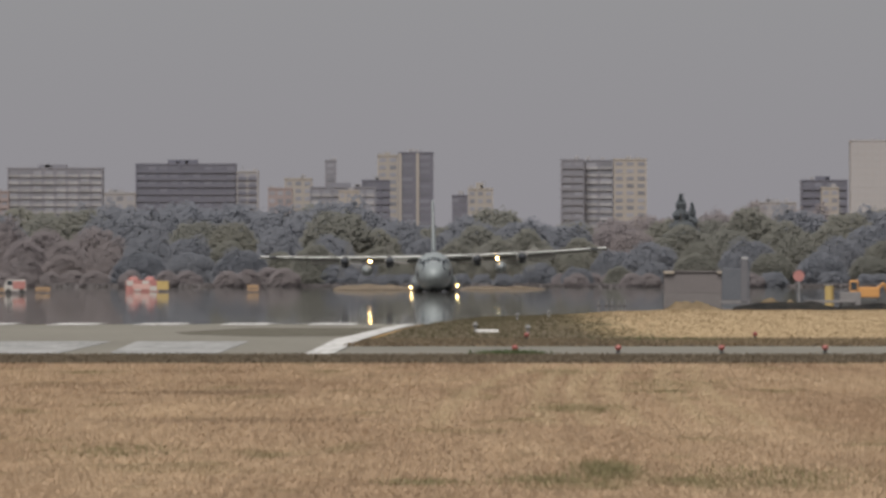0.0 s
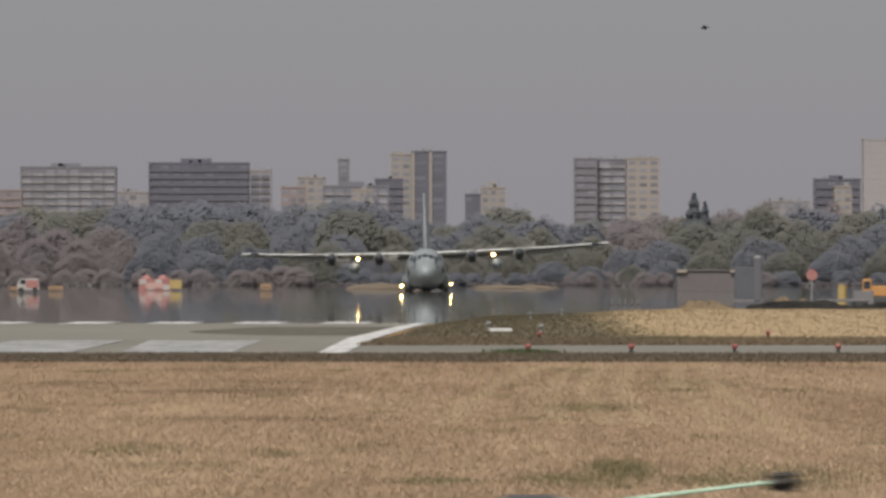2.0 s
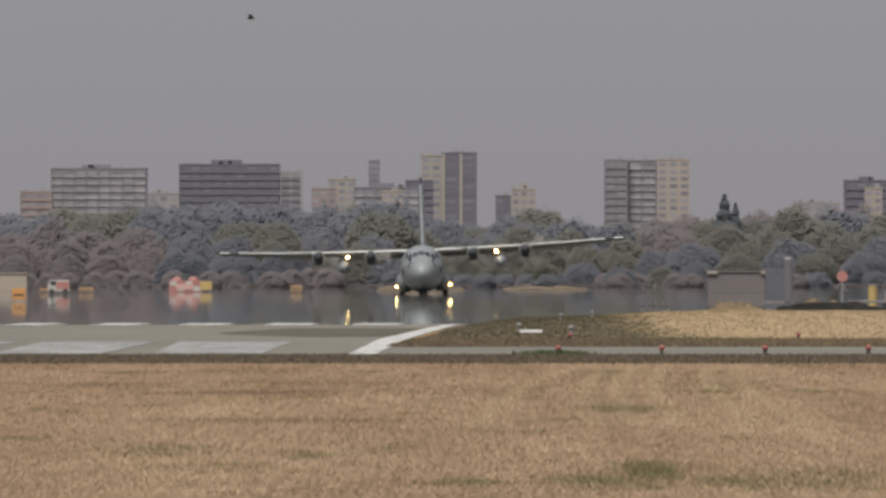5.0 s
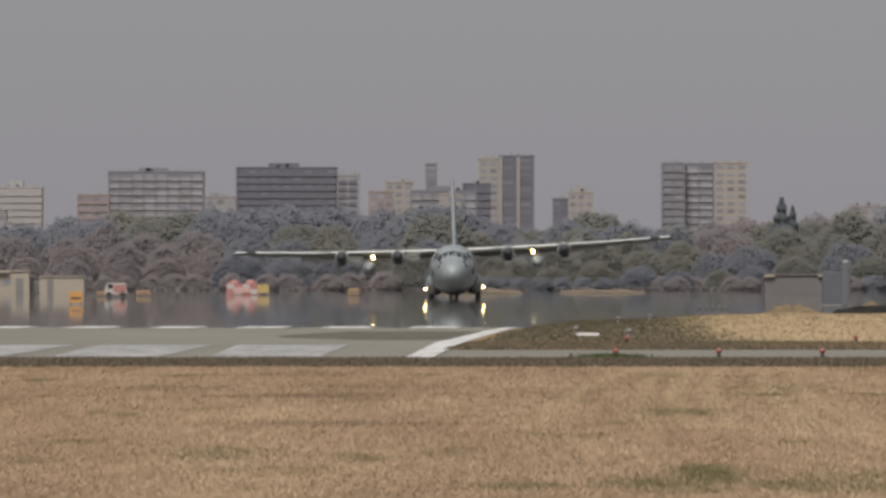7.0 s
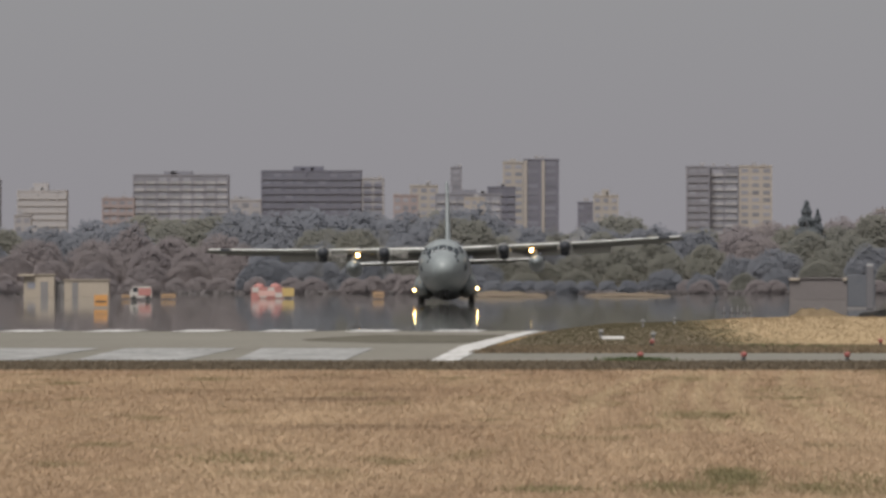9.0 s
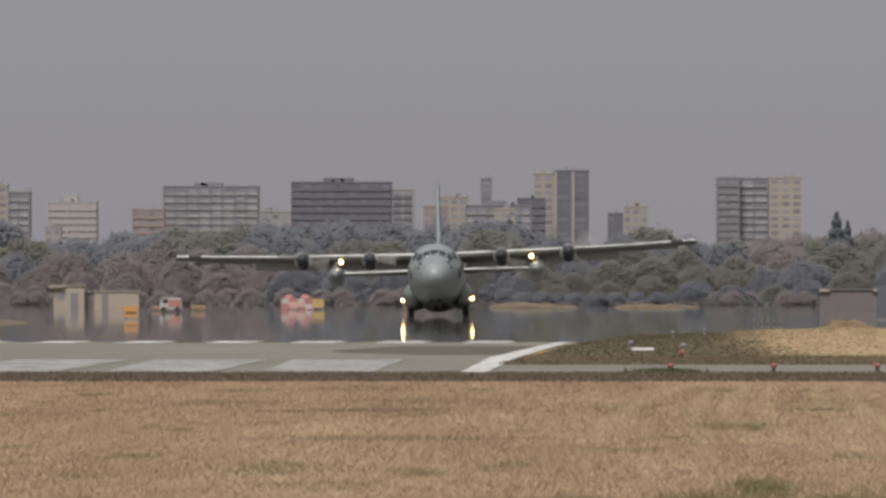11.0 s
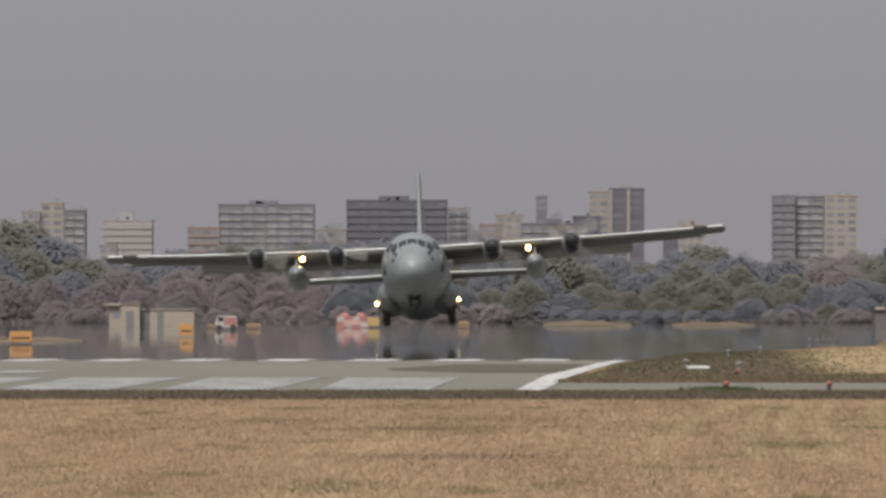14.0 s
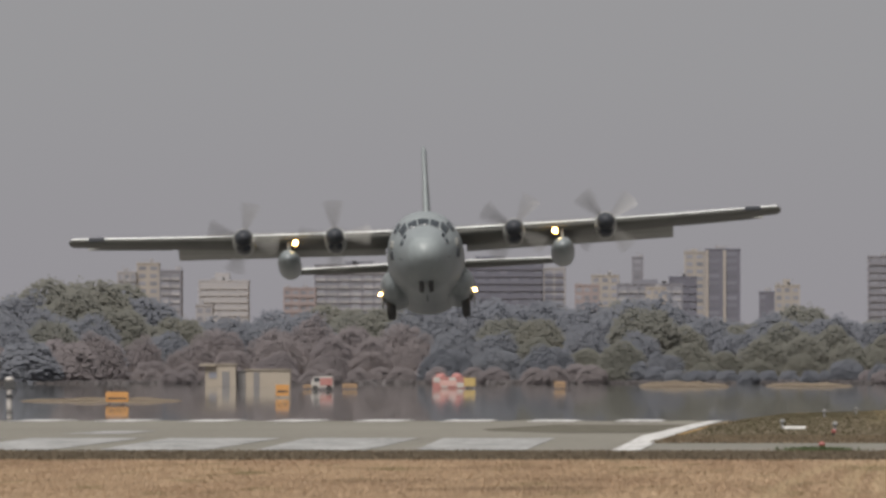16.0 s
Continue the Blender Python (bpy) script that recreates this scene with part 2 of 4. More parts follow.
def cyl(bm, a, b, r0, r1, seg=10):
    a, b = Vector(a), Vector(b)
    m = Matrix.Translation((a + b) / 2) @ (b - a).to_track_quat("Z", "Y").to_matrix().to_4x4()
    bmesh.ops.create_cone(bm, cap_ends=True, segments=seg, radius1=r0, radius2=r1, depth=(b - a).length, matrix=m)
    return bm


def ball(bm, c, r, sx=1, sy=1, sz=1, u=14, v=9):
    bmesh.ops.create_uvsphere(bm, u_segments=u, v_segments=v, radius=r, matrix=Matrix.Translation(c) @ Matrix.Diagonal((sx, sy, sz, 1)))
    return bm


def rings(bm, loops, caps=True):
    """Skins a row of closed loops of equal count."""
    vs = [[bm.verts.new(p) for p in lp] for lp in loops]
    k = len(vs[0])
    for a, b in zip(vs, vs[1:]):
        for i in range(k):
            bm.faces.new((a[i], a[(i + 1) % k], b[(i + 1) % k], b[i]))
    if caps:
        bm.faces.new(vs[0])
        bm.faces.new(vs[-1][::-1])
    return bm


def sheet(name, rows, material, parent=None):
    """A quilt of rows of points."""
    bm = bmesh.new()
    vs = [[bm.verts.new(p) for p in r] for r in rows]
    for a, b in zip(vs, vs[1:]):
        for i in range(len(a) - 1):
            bm.faces.new((a[i], a[i + 1], b[i + 1], b[i]))
    me = bpy.data.meshes.new(name)
    bm.to_mesh(me)
    bm.free()
    me.materials.append(material)
    o = new(name, me)
    o.parent = parent
    return o


# ---------------------------------------------------------------- ground, runway, taxiway
def ground_height(y):
    """A low perimeter lane runs in a cutting between the camera's bank and the airfield."""
    if y < 30 or y > 71:
        return 0.0
    if y < 48:
        return -1.75 * (1 - math.cos((y - 30) / 18 * math.pi)) / 2
    if y < 60:
        return -1.75
    return -1.75 + 1.75 * (1 - math.cos((y - 60) / 11 * math.pi)) / 2


ys = [-400, -50, 0, 20] + [30 + 2 * i for i in range(10)] + [50, 60] + [60 + i for i in range(1, 13)] + [80, 100, 130, 160, 200, 260, 340, 500, 900, 1600, 2600, 4000, 7000, 12000]
xs = [-3000, -600, -150, -60, -25, -12, -6, -2, 2, 6, 12, 25, 60, 150, 600, 3000]
ground = tagged(sheet("ground", [[(x, y, ground_height(y)) for x in xs] for y in ys], SOIL),
                "dry straw-coloured airfield grass on brown soil", "ground", kind="structure")
road = tagged(sheet("road", [[(x, y, -1.742) for x in (-400, -50, 0, 50, 400)] for y in (52, 58.5)], surface("lane_asphalt", (0.05, 0.05, 0.05), (0.08, 0.08, 0.08), 0.5, 12, 0.9)),
              "dark asphalt perimeter lane below the grass bank", "road", kind="structure")

# near stretch of the runway: pale concrete, from its near end to where the hot air begins to mirror
FAR = 357.0
runway = tagged(sheet("runway", [[(right - 60 * (1 - k / 90) ** 1.6, y + (5.0 * noise.noise((k * 0.55, 3.3, 0)) + 2.5 * noise.noise((k * 1.9, 1.3, 0)) if y > 350 else 0), 0.012 if y < 350 else 0.019) for k in range(91)]
                                   for y, right in ((208, -2.9), (230, -2.6), (260, -2.1), (300, -1.5), (330, -1.1), (345, -0.85), (FAR, -0.6))], CONCRETE),
                "pale weathered concrete end of the runway", "runway", kind="structure")
tagged(sheet("road_taxiway", [[(x, y, 0.008) for x in (-3.2, 4, 12, 40)] for y in (213, 240)], ASPHALT),
       "grey concrete taxiway joining the runway", "taxiway", kind="structure")
tagged(sheet("road_far_runway", [[(x, y, 0.016) for x in (-170, -60, -20, 0, 20, 60, 120)] for y in (FAR, 500, 800, 1200, 1650, 2075)], MIRAGE),
       "dark asphalt runway shimmering with heat haze", "runway", kind="structure")


def strip_sheet(name, quad, material, z, parent=None, steps=6):
    """A painted or worn patch on the ground: (near left, near right, far right, far left) as x, y."""
    a, b, c, d = [Vector(p) for p in quad]
    rows = []
    for i in range(steps + 1):
        k = i / steps
        l, r = a.lerp(d, k), b.lerp(c, k)
        rows.append([(l.x, l.y, z), ((l.x + r.x) / 2, (l.y + r.y) / 2, z), (r.x, r.y, z)])
    return sheet(name, rows, material, parent)


for i in range(0, 10):        # threshold bars
    a, b = -4.2 - 2.98 * i, -4.33 - 3.06 * i
    strip_sheet("painted_bar", ((a - 2.05, 215), (a, 215), (b, 257), (b - 2.5, 257)), PAINT, 0.022, runway)
for i in range(-9, 4):        # far row of bars
    x = -12.1 + 2.65 * i
    strip_sheet("painted_bar", ((x, 349), (x + 1.45, 349), (x + 1.55, 364), (x + 0.1, 364)), LINE, 0.03, runway) if x < -2 else None
strip_sheet("painted_bar", ((-16.5, 276), (-15.0, 276), (-14.9, 290), (-16.2, 290)), PAINT, 0.022, runway)
strip_sheet("edge_line", ((-2.56, 211.6), (-2.06, 211.6), (-1.86, 264.5), (-2.5, 264.5)), LINE, 0.026, runway)
strip_sheet("edge_line", ((-2.5, 264.5), (-1.86, 264.5), (-1.2, 328.4), (-1.7, 328.4)), LINE, 0.026, runway)
strip_sheet("edge_line", ((-1.7, 328.4), (-1.2, 328.4), (-0.82, 356.5), (-1.22, 356.5)), LINE, 0.026, runway)
tagged(sheet("road_patch", [[(x, y, 0.018) for x in xsr] for y, xsr in ((281, (-4.6, -3.2, -2.1)), (292, (-6.6, -4, -1.8)), (301, (-7.0, -4, -1.6)), (312, (-6.5, -4, -1.5)), (330, (-5.5, -3.5, -1.4)))], PATCH),
       "dark worn earthy patch on the runway concrete", "patch", kind="structure")
tagged(sheet("ground_verge", [[(x, y, 0.02 + (0.03 if y < 212 and y > 190 else 0)) for x in (-60, -30, -12, -4, 4, 12, 30, 60)] for y in (189, 193, 200, 209, 212.5)], DARK_EARTH),
       "dark earthy grass verge along the concrete edge", "verge", kind="structure")


# ---------------------------------------------------------------- the grassy rise beside the runway
def rise_left(y):
    return float(np.interp(y, (240, 250, 280, 320, 371, 430, 440), (-2.06, -1.92, -1.46, -1.08, -0.22, 1.5, 1.8)))


def rise_height(x, y):
    a = min(1, max(0, (y - 250) / 170))
    b = min(1, max(0, (x - rise_left(y)) / 7.5))
    a, b = a * a * (3 - 2 * a), b * b * (3 - 2 * b)
    bumps = 0.035 * noise.noise((x * 0.9, y * 0.05, 2.0)) * min(1, b * 3)
    back = 1.0 if y <= 430 else max(0, 1 - (y - 430) / 10)
    return 0.02 + (0.26 * a * b + bumps * a) * back


def rise_material():
    m, n, l, p = nodes_of("rise_grass")
    tc, sep, nz = n.new("ShaderNodeTexCoord"), n.new("ShaderNodeSeparateXYZ"), n.new("ShaderNodeTexNoise")
    mp = n.new("ShaderNodeMapping")
    mp.inputs["Scale"].default_value = (0.8, 0.06, 1)
    l.new(tc.outputs["Object"], mp.inputs[0])
    l.new(mp.outputs[0], nz.inputs[0])
    l.new(tc.outputs["Object"], sep.inputs[0])
    nz.inputs["Scale"].default_value, nz.inputs["Detail"].default_value = 1.0, 6
    ad = n.new("ShaderNodeMath")
    ad.operation = "MULTIPLY_ADD"
    ad.inputs[1].default_value = 3.0
    l.new(nz.outputs["Fac"], ad.inputs[0])
    l.new(sep.outputs["X"], ad.inputs[2])
    mr = n.new("ShaderNodeMapRange")
    mr.inputs["From Min"].default_value, mr.inputs["From Max"].default_value = 4.9, 6.6
    l.new(ad.outputs[0], mr.inputs["Value"])
    mx = n.new("ShaderNodeValToRGB")
    mx.color_ramp.elements[0].color, mx.color_ramp.elements[1].color = (0.0963, 0.077, 0.056, 1), (0.25, 0.189, 0.117, 1)
    e = mx.color_ramp.elements.new(0.45)
    e.color = (0.119, 0.0945, 0.056, 1)
    l.new(mr.outputs[0], mx.inputs[0])
    hs, nz2, mr2 = n.new("ShaderNodeHueSaturation"), n.new("ShaderNodeTexNoise"), n.new("ShaderNodeMapRange")
    nz2.inputs["Scale"].default_value, nz2.inputs["Detail"].default_value = 3.0, 5
    mr2.inputs["To Min"].default_value, mr2.inputs["To Max"].default_value = 0.88, 1.12
    l.new(mp.outputs[0], nz2.inputs[0])
    l.new(nz2.outputs["Fac"], mr2.inputs["Value"])
    l.new(mr2.outputs[0], hs.inputs["Value"])
    l.new(mx.outputs[0], hs.inputs["Color"])
    l.new(hs.outputs[0], p.inputs["Base Color"])
    p.inputs["Roughness"].default_value, p.inputs["Specular IOR Level"].default_value = 0.95, 0.05
    return m


RISE = rise_material()
rows = []
for y in list(range(241, 441, 7)) + [440]:
    l = rise_left(y)
    rows.append([(x, y, rise_height(x, y)) for x in [l + (24 - l) * (i / 40) ** 1.3 for i in range(41)]])
tagged(sheet("ground_rise", rows, RISE), "low grassy rise, dark earth turning to pale dry grass", "ground", kind="structure")


def blades(name, count, area, height, material, lift, label, seed, lean=0.5, width=0.012, kind="stuff"):
    """Many grass blades, one triangle each; area gives places as rows of x, y."""
    rng = np.random.default_rng(seed)
    xy = area(rng, count)
    n = len(xy)
    z = lift(xy)
    h = height * (0.5 + rng.random(n)) * (0.7 + 0.6 * rng.random(n))
    a = rng.random(n) * np.pi
    wx, wy = np.cos(a) * width * (0.7 + 0.8 * rng.random(n)), np.sin(a) * width
    lx, ly = (rng.random(n) - 0.5) * 2 * lean * h, (rng.random(n) - 0.5) * 2 * lean * h
    v = np.empty((n, 3, 3))
    v[:, 0] = np.stack([xy[:, 0] - wx, xy[:, 1] - wy, z - 0.005], 1)
    v[:, 1] = np.stack([xy[:, 0] + wx, xy[:, 1] + wy, z - 0.005], 1)
    v[:, 2] = np.stack([xy[:, 0] + lx, xy[:, 1] + ly, z + h], 1)
    me = bpy.data.meshes.new(name)
    me.vertices.add(n * 3)
    me.vertices.foreach_set("co", v.ravel())
    me.loops.add(n * 3)
    me.loops.foreach_set("vertex_index", np.arange(n * 3))
    me.polygons.add(n)
    me.polygons.foreach_set("loop_start", np.arange(n) * 3)
    me.update()
    me.validate()
    me.materials.append(material)
    return tagged(new(name, me), label, "grass", kind=kind)


def wedge(y0, y1, spread, shift=0.0, power=1.0):
    def area(rng, n):
        y = y0 + (y1 - y0) * rng.random(n) ** power
        x = (rng.random(n) - 0.5) * 2 * (spread * y + 0.8) + shift * y
        return np.stack([x, y], 1)
    return area


flat = lambda xy: np.zeros(len(xy))
blades("grass_near", 750000, wedge(71, 130, 0.052, -0.012, 1.15), 0.034, TURF, flat, "short dry straw-coloured mown grass", 1, 1.2, 0.006)
blades("grass_middle", 550000, wedge(128, 192, 0.052, -0.012), 0.036, TURF, flat, "short dry straw-coloured mown grass", 2, 1.0, 0.01)
blades("grass_verge", 60000, wedge(188, 207, 0.055, -0.012), 0.045, VERGE, lambda xy: np.full(len(xy), 0.03), "dark dry verge grass along the concrete", 3, 0.7, 0.02)


def rise_area(y0, y1, x0, x1):
    def area(rng, n):
        y = y0 + (y1 - y0) * rng.random(n)
        edge = np.array([max(x0 + 2.2 * noise.noise((v * 0.06, x0, 4.0)) + g, rise_left(v)) for v, g in zip(y, rng.normal(size=n) * 0.7)])
        return np.stack([edge + (x1 + rng.normal(size=n) * 0.9 - edge) * rng.random(n), y], 1)
    return area


def patch(cx, cy, rx, ry):
    def area(rng, n):
        return np.stack([cx + rng.normal(size=n) * rx, cy + rng.normal(size=n) * ry], 1)
    return area


GREEN = leafy("green_weeds", (0.055, 0.075, 0.035), (0.07, 0.095, 0.045), (0.1, 0.115, 0.06))
blades("weeds", 1500, patch(1.25, 213.2, 0.28, 0.5), 0.06, GREEN, lambda xy: np.full(len(xy), 0.02), "low green weeds at the taxiway edge", 8, 0.8, 0.012)
blades("weeds_on_rise", 900, patch(5.2, 262, 0.9, 3.0), 0.05, GREEN, lambda xy: np.full(len(xy), 0.02), "low green weeds below the rise", 9, 0.8, 0.015)
def patches(spots):
    """Places spread over several oval spots: x, y, half widths, share."""
    def area(rng, n):
        out = []
        for cx, cy, rx, ry, share in spots:
            k = int(n * share)
            out.append(np.stack([cx + rng.normal(size=k) * rx, cy + rng.normal(size=k) * ry], 1))
        return np.concatenate(out)
    return area


RISE_DARK = leafy("dull_olive_grass", (0.084, 0.075, 0.05), (0.1, 0.09, 0.058), (0.13, 0.112, 0.07))
OLIVE = leafy("olive_turf", (0.13, 0.125, 0.066), (0.165, 0.15, 0.082), (0.21, 0.18, 0.105))
BROWN = leafy("brown_turf", (0.15, 0.11, 0.078), (0.19, 0.14, 0.1), (0.24, 0.178, 0.125))
blades("grass_green_patches", 26000, patches(((1.18, 82.5, 0.1, 1.7, 0.26), (0.75, 78.5, 0.2, 1.0, 0.08), (-0.15, 77.5, 0.15, 0.5, 0.04), (2.3, 80, 0.4, 2.5, 0.12), (2.75, 140, 0.12, 0.8, 0.05),
       (1.4, 122, 0.25, 2.0, 0.12), (3.0, 150, 0.4, 4.0, 0.1), (1.75, 170, 0.25, 3.0, 0.07), (-2.6, 92, 0.3, 2.0, 0.06))), 0.042, OLIVE, flat, "greener tufts among the dry grass", 12, 1.0, 0.008)
blades("grass_brown_patches", 13000, patches(((-3.05, 139, 0.55, 1.3, 0.28), (-2.4, 141, 0.35, 0.8, 0.12), (-4.6, 150, 0.6, 2.0, 0.15), (-2.3, 152, 0.4, 1.6, 0.1), (-2.0, 112, 0.8, 1.0, 0.2), (-3.6, 172, 0.6, 2.0, 0.15))), 0.04, BROWN, flat, "brownish thatch among the dry grass", 13, 1.0, 0.01)
STRAW_PALE = leafy("bleached_straw", (0.4, 0.32, 0.215), (0.44, 0.353, 0.24), (0.485, 0.39, 0.27))


def tracks(lines, wide):
    """Places along mown wheel tracks: each line a row of (x, y) that it bends through."""
    def area(rng, n):
        out = []
        for line in lines:
            k = n // len(lines)
            xs_, ys_ = zip(*sorted(line, key=lambda p: p[1]))
            y = ys_[0] + (ys_[-1] - ys_[0]) * rng.random(k)
            out.append(np.stack([np.interp(y, ys_, xs_) + rng.normal(size=k) * wide, y], 1))
        return np.concatenate([*out])
    return area


SWEEP = ((2.45, 184), (2.05, 168), (1.75, 152), (1.58, 138), (1.45, 122), (1.42, 108))
blades("grass_tracks", 48000, tracks([[(x + d, y) for x, y in SWEEP] for d in (-0.42, 0.0, 0.42, 1.15, 1.6)] + [[(x - 0.9 - (184 - y) * 0.008, y) for x, y in SWEEP]], 0.07), 0.04, STRAW_PALE, flat,
       "bleached mowing tracks curving through the dry grass", 14, 1.0, 0.009)
on_rise = lambda xy: np.array([rise_height(x, y) for x, y in xy])
blades("grass_rise_edge", 30000, rise_area(239.5, 266, -5, 22), 0.042, VERGE, on_rise, "olive grass verge between taxiway and rise", 4, 0.6, 0.03)
blades("grass_rise_dark", 16000, rise_area(262, 430, -3.5, 4.6), 0.022, RISE_DARK, on_rise, "dark tufty grass on the rise", 5, 1.4, 0.03)
blades("grass_rise_pale", 42000, rise_area(266, 430, 4.4, 22), 0.02, leafy("straw", (0.232, 0.177, 0.112), (0.242, 0.185, 0.118), (0.254, 0.195, 0.125)), on_rise, "pale dry grass on the rise", 6, 0.8, 0.02)


# ---------------------------------------------------------------- small airfield things
def edge_light():
    o = empty("edge_light", label="red-capped taxiway edge light on a dark stem", category="edge light", group="taxiway edge lights")
    part("base", cyl(bmesh.new(), (0, 0, 0), (0, 0, 0.035), 0.055, 0.045, 12), BLACK, o)
    part("stem", cyl(bmesh.new(), (0, 0, 0.035), (0, 0, 0.09), 0.035, 0.03, 10), BLACK, o)
    part("cap", ball(bmesh.new(), (0, 0, 0.12), 0.062, 1, 1, 0.85), surface("red_lens", (0.17, 0.05, 0.045), (0.24, 0.08, 0.07), 9, 30, 0.35), o, "red dome", True)
    return o


el = edge_light()
el.matrix_basis = pose(1.34, 215, 0.008)
for k in range(1, 9):
    copy_thing(el, pose(1.34 + 1.928 * k, 215, 0.008))
for x, y in ((1.9, 262), (7.2, 266), (13.4, 262)):
    copy_thing(el, pose(x, y, rise_height(x, y)))

WHITE_BOARD = surface("white_board_paint", (0.42, 0.42, 0.42), (0.518, 0.518, 0.511), 2, 9, 0.6)
o = empty("marker_board", pose(1.14, 294, rise_height(1.14, 294)), label="low white marker board lying on the dark grass", category="marker")
part("board", box(bmesh.new(), -0.28, 0.28, -0.05, 0.05, 0.02, 0.095, 0.02), WHITE_BOARD, o)
for s in (-0.2, 0.2):
    part("leg", cyl(bmesh.new(), (s, 0, 0), (s, 0, 0.05), 0.02, 0.02, 8), STEEL, o)
o = empty("marker_light", pose(0.85, 302, rise_height(0.85, 302)), label="small pale ground light on the dark grass", category="edge light")
part("stem", cyl(bmesh.new(), (0, 0, 0), (0, 0, 0.14), 0.035, 0.03, 10), STEEL, o)
part("head", ball(bmesh.new(), (0, 0, 0.18), 0.07), PAINT, o, smooth=True)
copy_thing(o, pose(2.4, 372, rise_height(2.4, 372)))
copy_thing(o, pose(3.6, 392, rise_height(3.6, 392)))
copy_thing(o, pose(2.1, 285, rise_height(2.1, 285)))


# ---------------------------------------------------------------- the transport aircraft (nose towards -y, wheels on z = 0)
SECTIONS = [  # y, half width, half height, centre z
    (-11.75, 0.1, 0.11, 2.5), (-11.68, 0.3, 0.31, 2.5), (-11.5, 0.55, 0.57, 2.5), (-11.1, 0.88, 0.92, 2.5), (-10.5, 1.2, 1.27, 2.54), (-9.9, 1.46, 1.57, 2.62),
    (-9.3, 1.69, 1.9, 2.78), (-8.6, 1.9, 2.16, 2.9), (-7.6, 2.07, 2.26, 2.94), (-6.2, 2.15, 2.27, 2.94), (0, 2.16, 2.22, 2.88), (6.0, 2.15, 2.17, 2.87),
    (9.0, 2.02, 1.85, 3.12), (12.0, 1.62, 1.38, 3.6), (15.0, 1.0, 0.85, 4.2), (17.2, 0.4, 0.4, 4.7), (17.8, 0.12, 0.15, 4.8)]


COLS = [np.array(c) for c in zip(*SECTIONS)]


def section(y):
    """Half width, half height and centre of the fuselage at y, on smooth curves through the sections."""
    ys_ = COLS[0]
    i = int(np.clip(np.searchsorted(ys_, y) - 1, 0, len(ys_) - 2))
    k, u = ys_[i + 1] - ys_[i], (y - ys_[i]) / (ys_[i + 1] - ys_[i])
    out = []
    for col in COLS[1:]:
        slope = np.gradient(col, ys_)
        if col is COLS[1] or col is COLS[2]:
            slope[0] = 3.0
        out.append(float((2 * u ** 3 - 3 * u ** 2 + 1) * col[i] + (u ** 3 - 2 * u ** 2 + u) * k * slope[i] + (3 * u ** 2 - 2 * u ** 3) * col[i + 1] + (u ** 3 - u ** 2) * k * slope[i + 1]))
    return out


def skin(y, phi, out=0.0):
    """A point of the fuselage: phi in degrees from the top, positive to +x."""
    w, h, c = section(y)
    s, k = math.sin(radians(phi)), math.cos(radians(phi))
    e = 0.93
    px, pz = math.copysign(abs(s) ** e, s), math.copysign(abs(k) ** e, k)
    return Vector(((w + out) * px, y - out * (0.7 if y < -8.5 else 0.0), c + (h + out) * pz))


def pane(parent, name, y0, y1, p0, p1, material, out=0.02, n=4, label=""):
    bm = bmesh.new()
    for o_, flip in ((out, False), (-0.05, True)):
        vs = [[bm.verts.new(skin(y0 + (y1 - y0) * j / n, p0 + (p1 - p0) * i / n, o_)) for i in range(n + 1)] for j in range(n + 1)]
        for j in range(n):
            for i in range(n):
                bm.faces.new((vs[j][i], vs[j][i + 1], vs[j + 1][i + 1], vs[j + 1][i]))
    bmesh.ops.bridge_loops(bm, edges=[e for e in bm.edges if e.is_boundary])
    return part(name, bm, material, parent, label, True)


def foil(x, y0, chord, z, thick, n=9, drop=0.0):
    """A wing section, leading edge at y0, standing across x."""
    top = [(1 - math.cos(math.pi * i / n)) / 2 for i in range(n + 1)]
    half = lambda u: 5 * (0.2969 * math.sqrt(u) - 0.126 * u - 0.3516 * u * u + 0.2843 * u ** 3 - 0.1015 * u ** 4)
    up = [(x, y0 + chord * u, z - drop * chord * u + thick * (half(u) + 0.12 * u * (1 - u))) for u in top]
    lo = [(x, y0 + chord * u, z - drop * chord * u - thick * (half(u) * 0.85 - 0.12 * u * (1 - u))) for u in top[1:-1]]
    return up + lo[::-1]


def propeller():
    bm = bmesh.new()
    rings(bm, [[(r * math.cos(a * math.tau / 14), y, r * math.sin(a * math.tau / 14)) for a in range(14)] for y, r in ((-0.75, 0.04), (-0.68, 0.2), (-0.4, 0.4), (0.0, 0.5), (0.12, 0.5))])
    return bm


def blade_mesh():
    bm = bmesh.new()
    loops = []
    for r, c, t, tw in ((0.35, 0.2, 0.12, 75), (0.7, 0.3, 0.09, 55), (1.3, 0.38, 0.06, 40), (1.85, 0.38, 0.045, 30), (2.05, 0.3, 0.03, 27)):
        k, s = math.cos(radians(tw)), math.sin(radians(tw))
        loops.append([(u * c * k - v * t * s, -(u * c * s + v * t * k), r) for u, v in ((-0.5, 0), (-0.25, 0.5), (0.25, 0.5), (0.5, 0), (0.25, -0.3), (-0.25, -0.3))])
    return rings(bm, loops)


SPIN = []


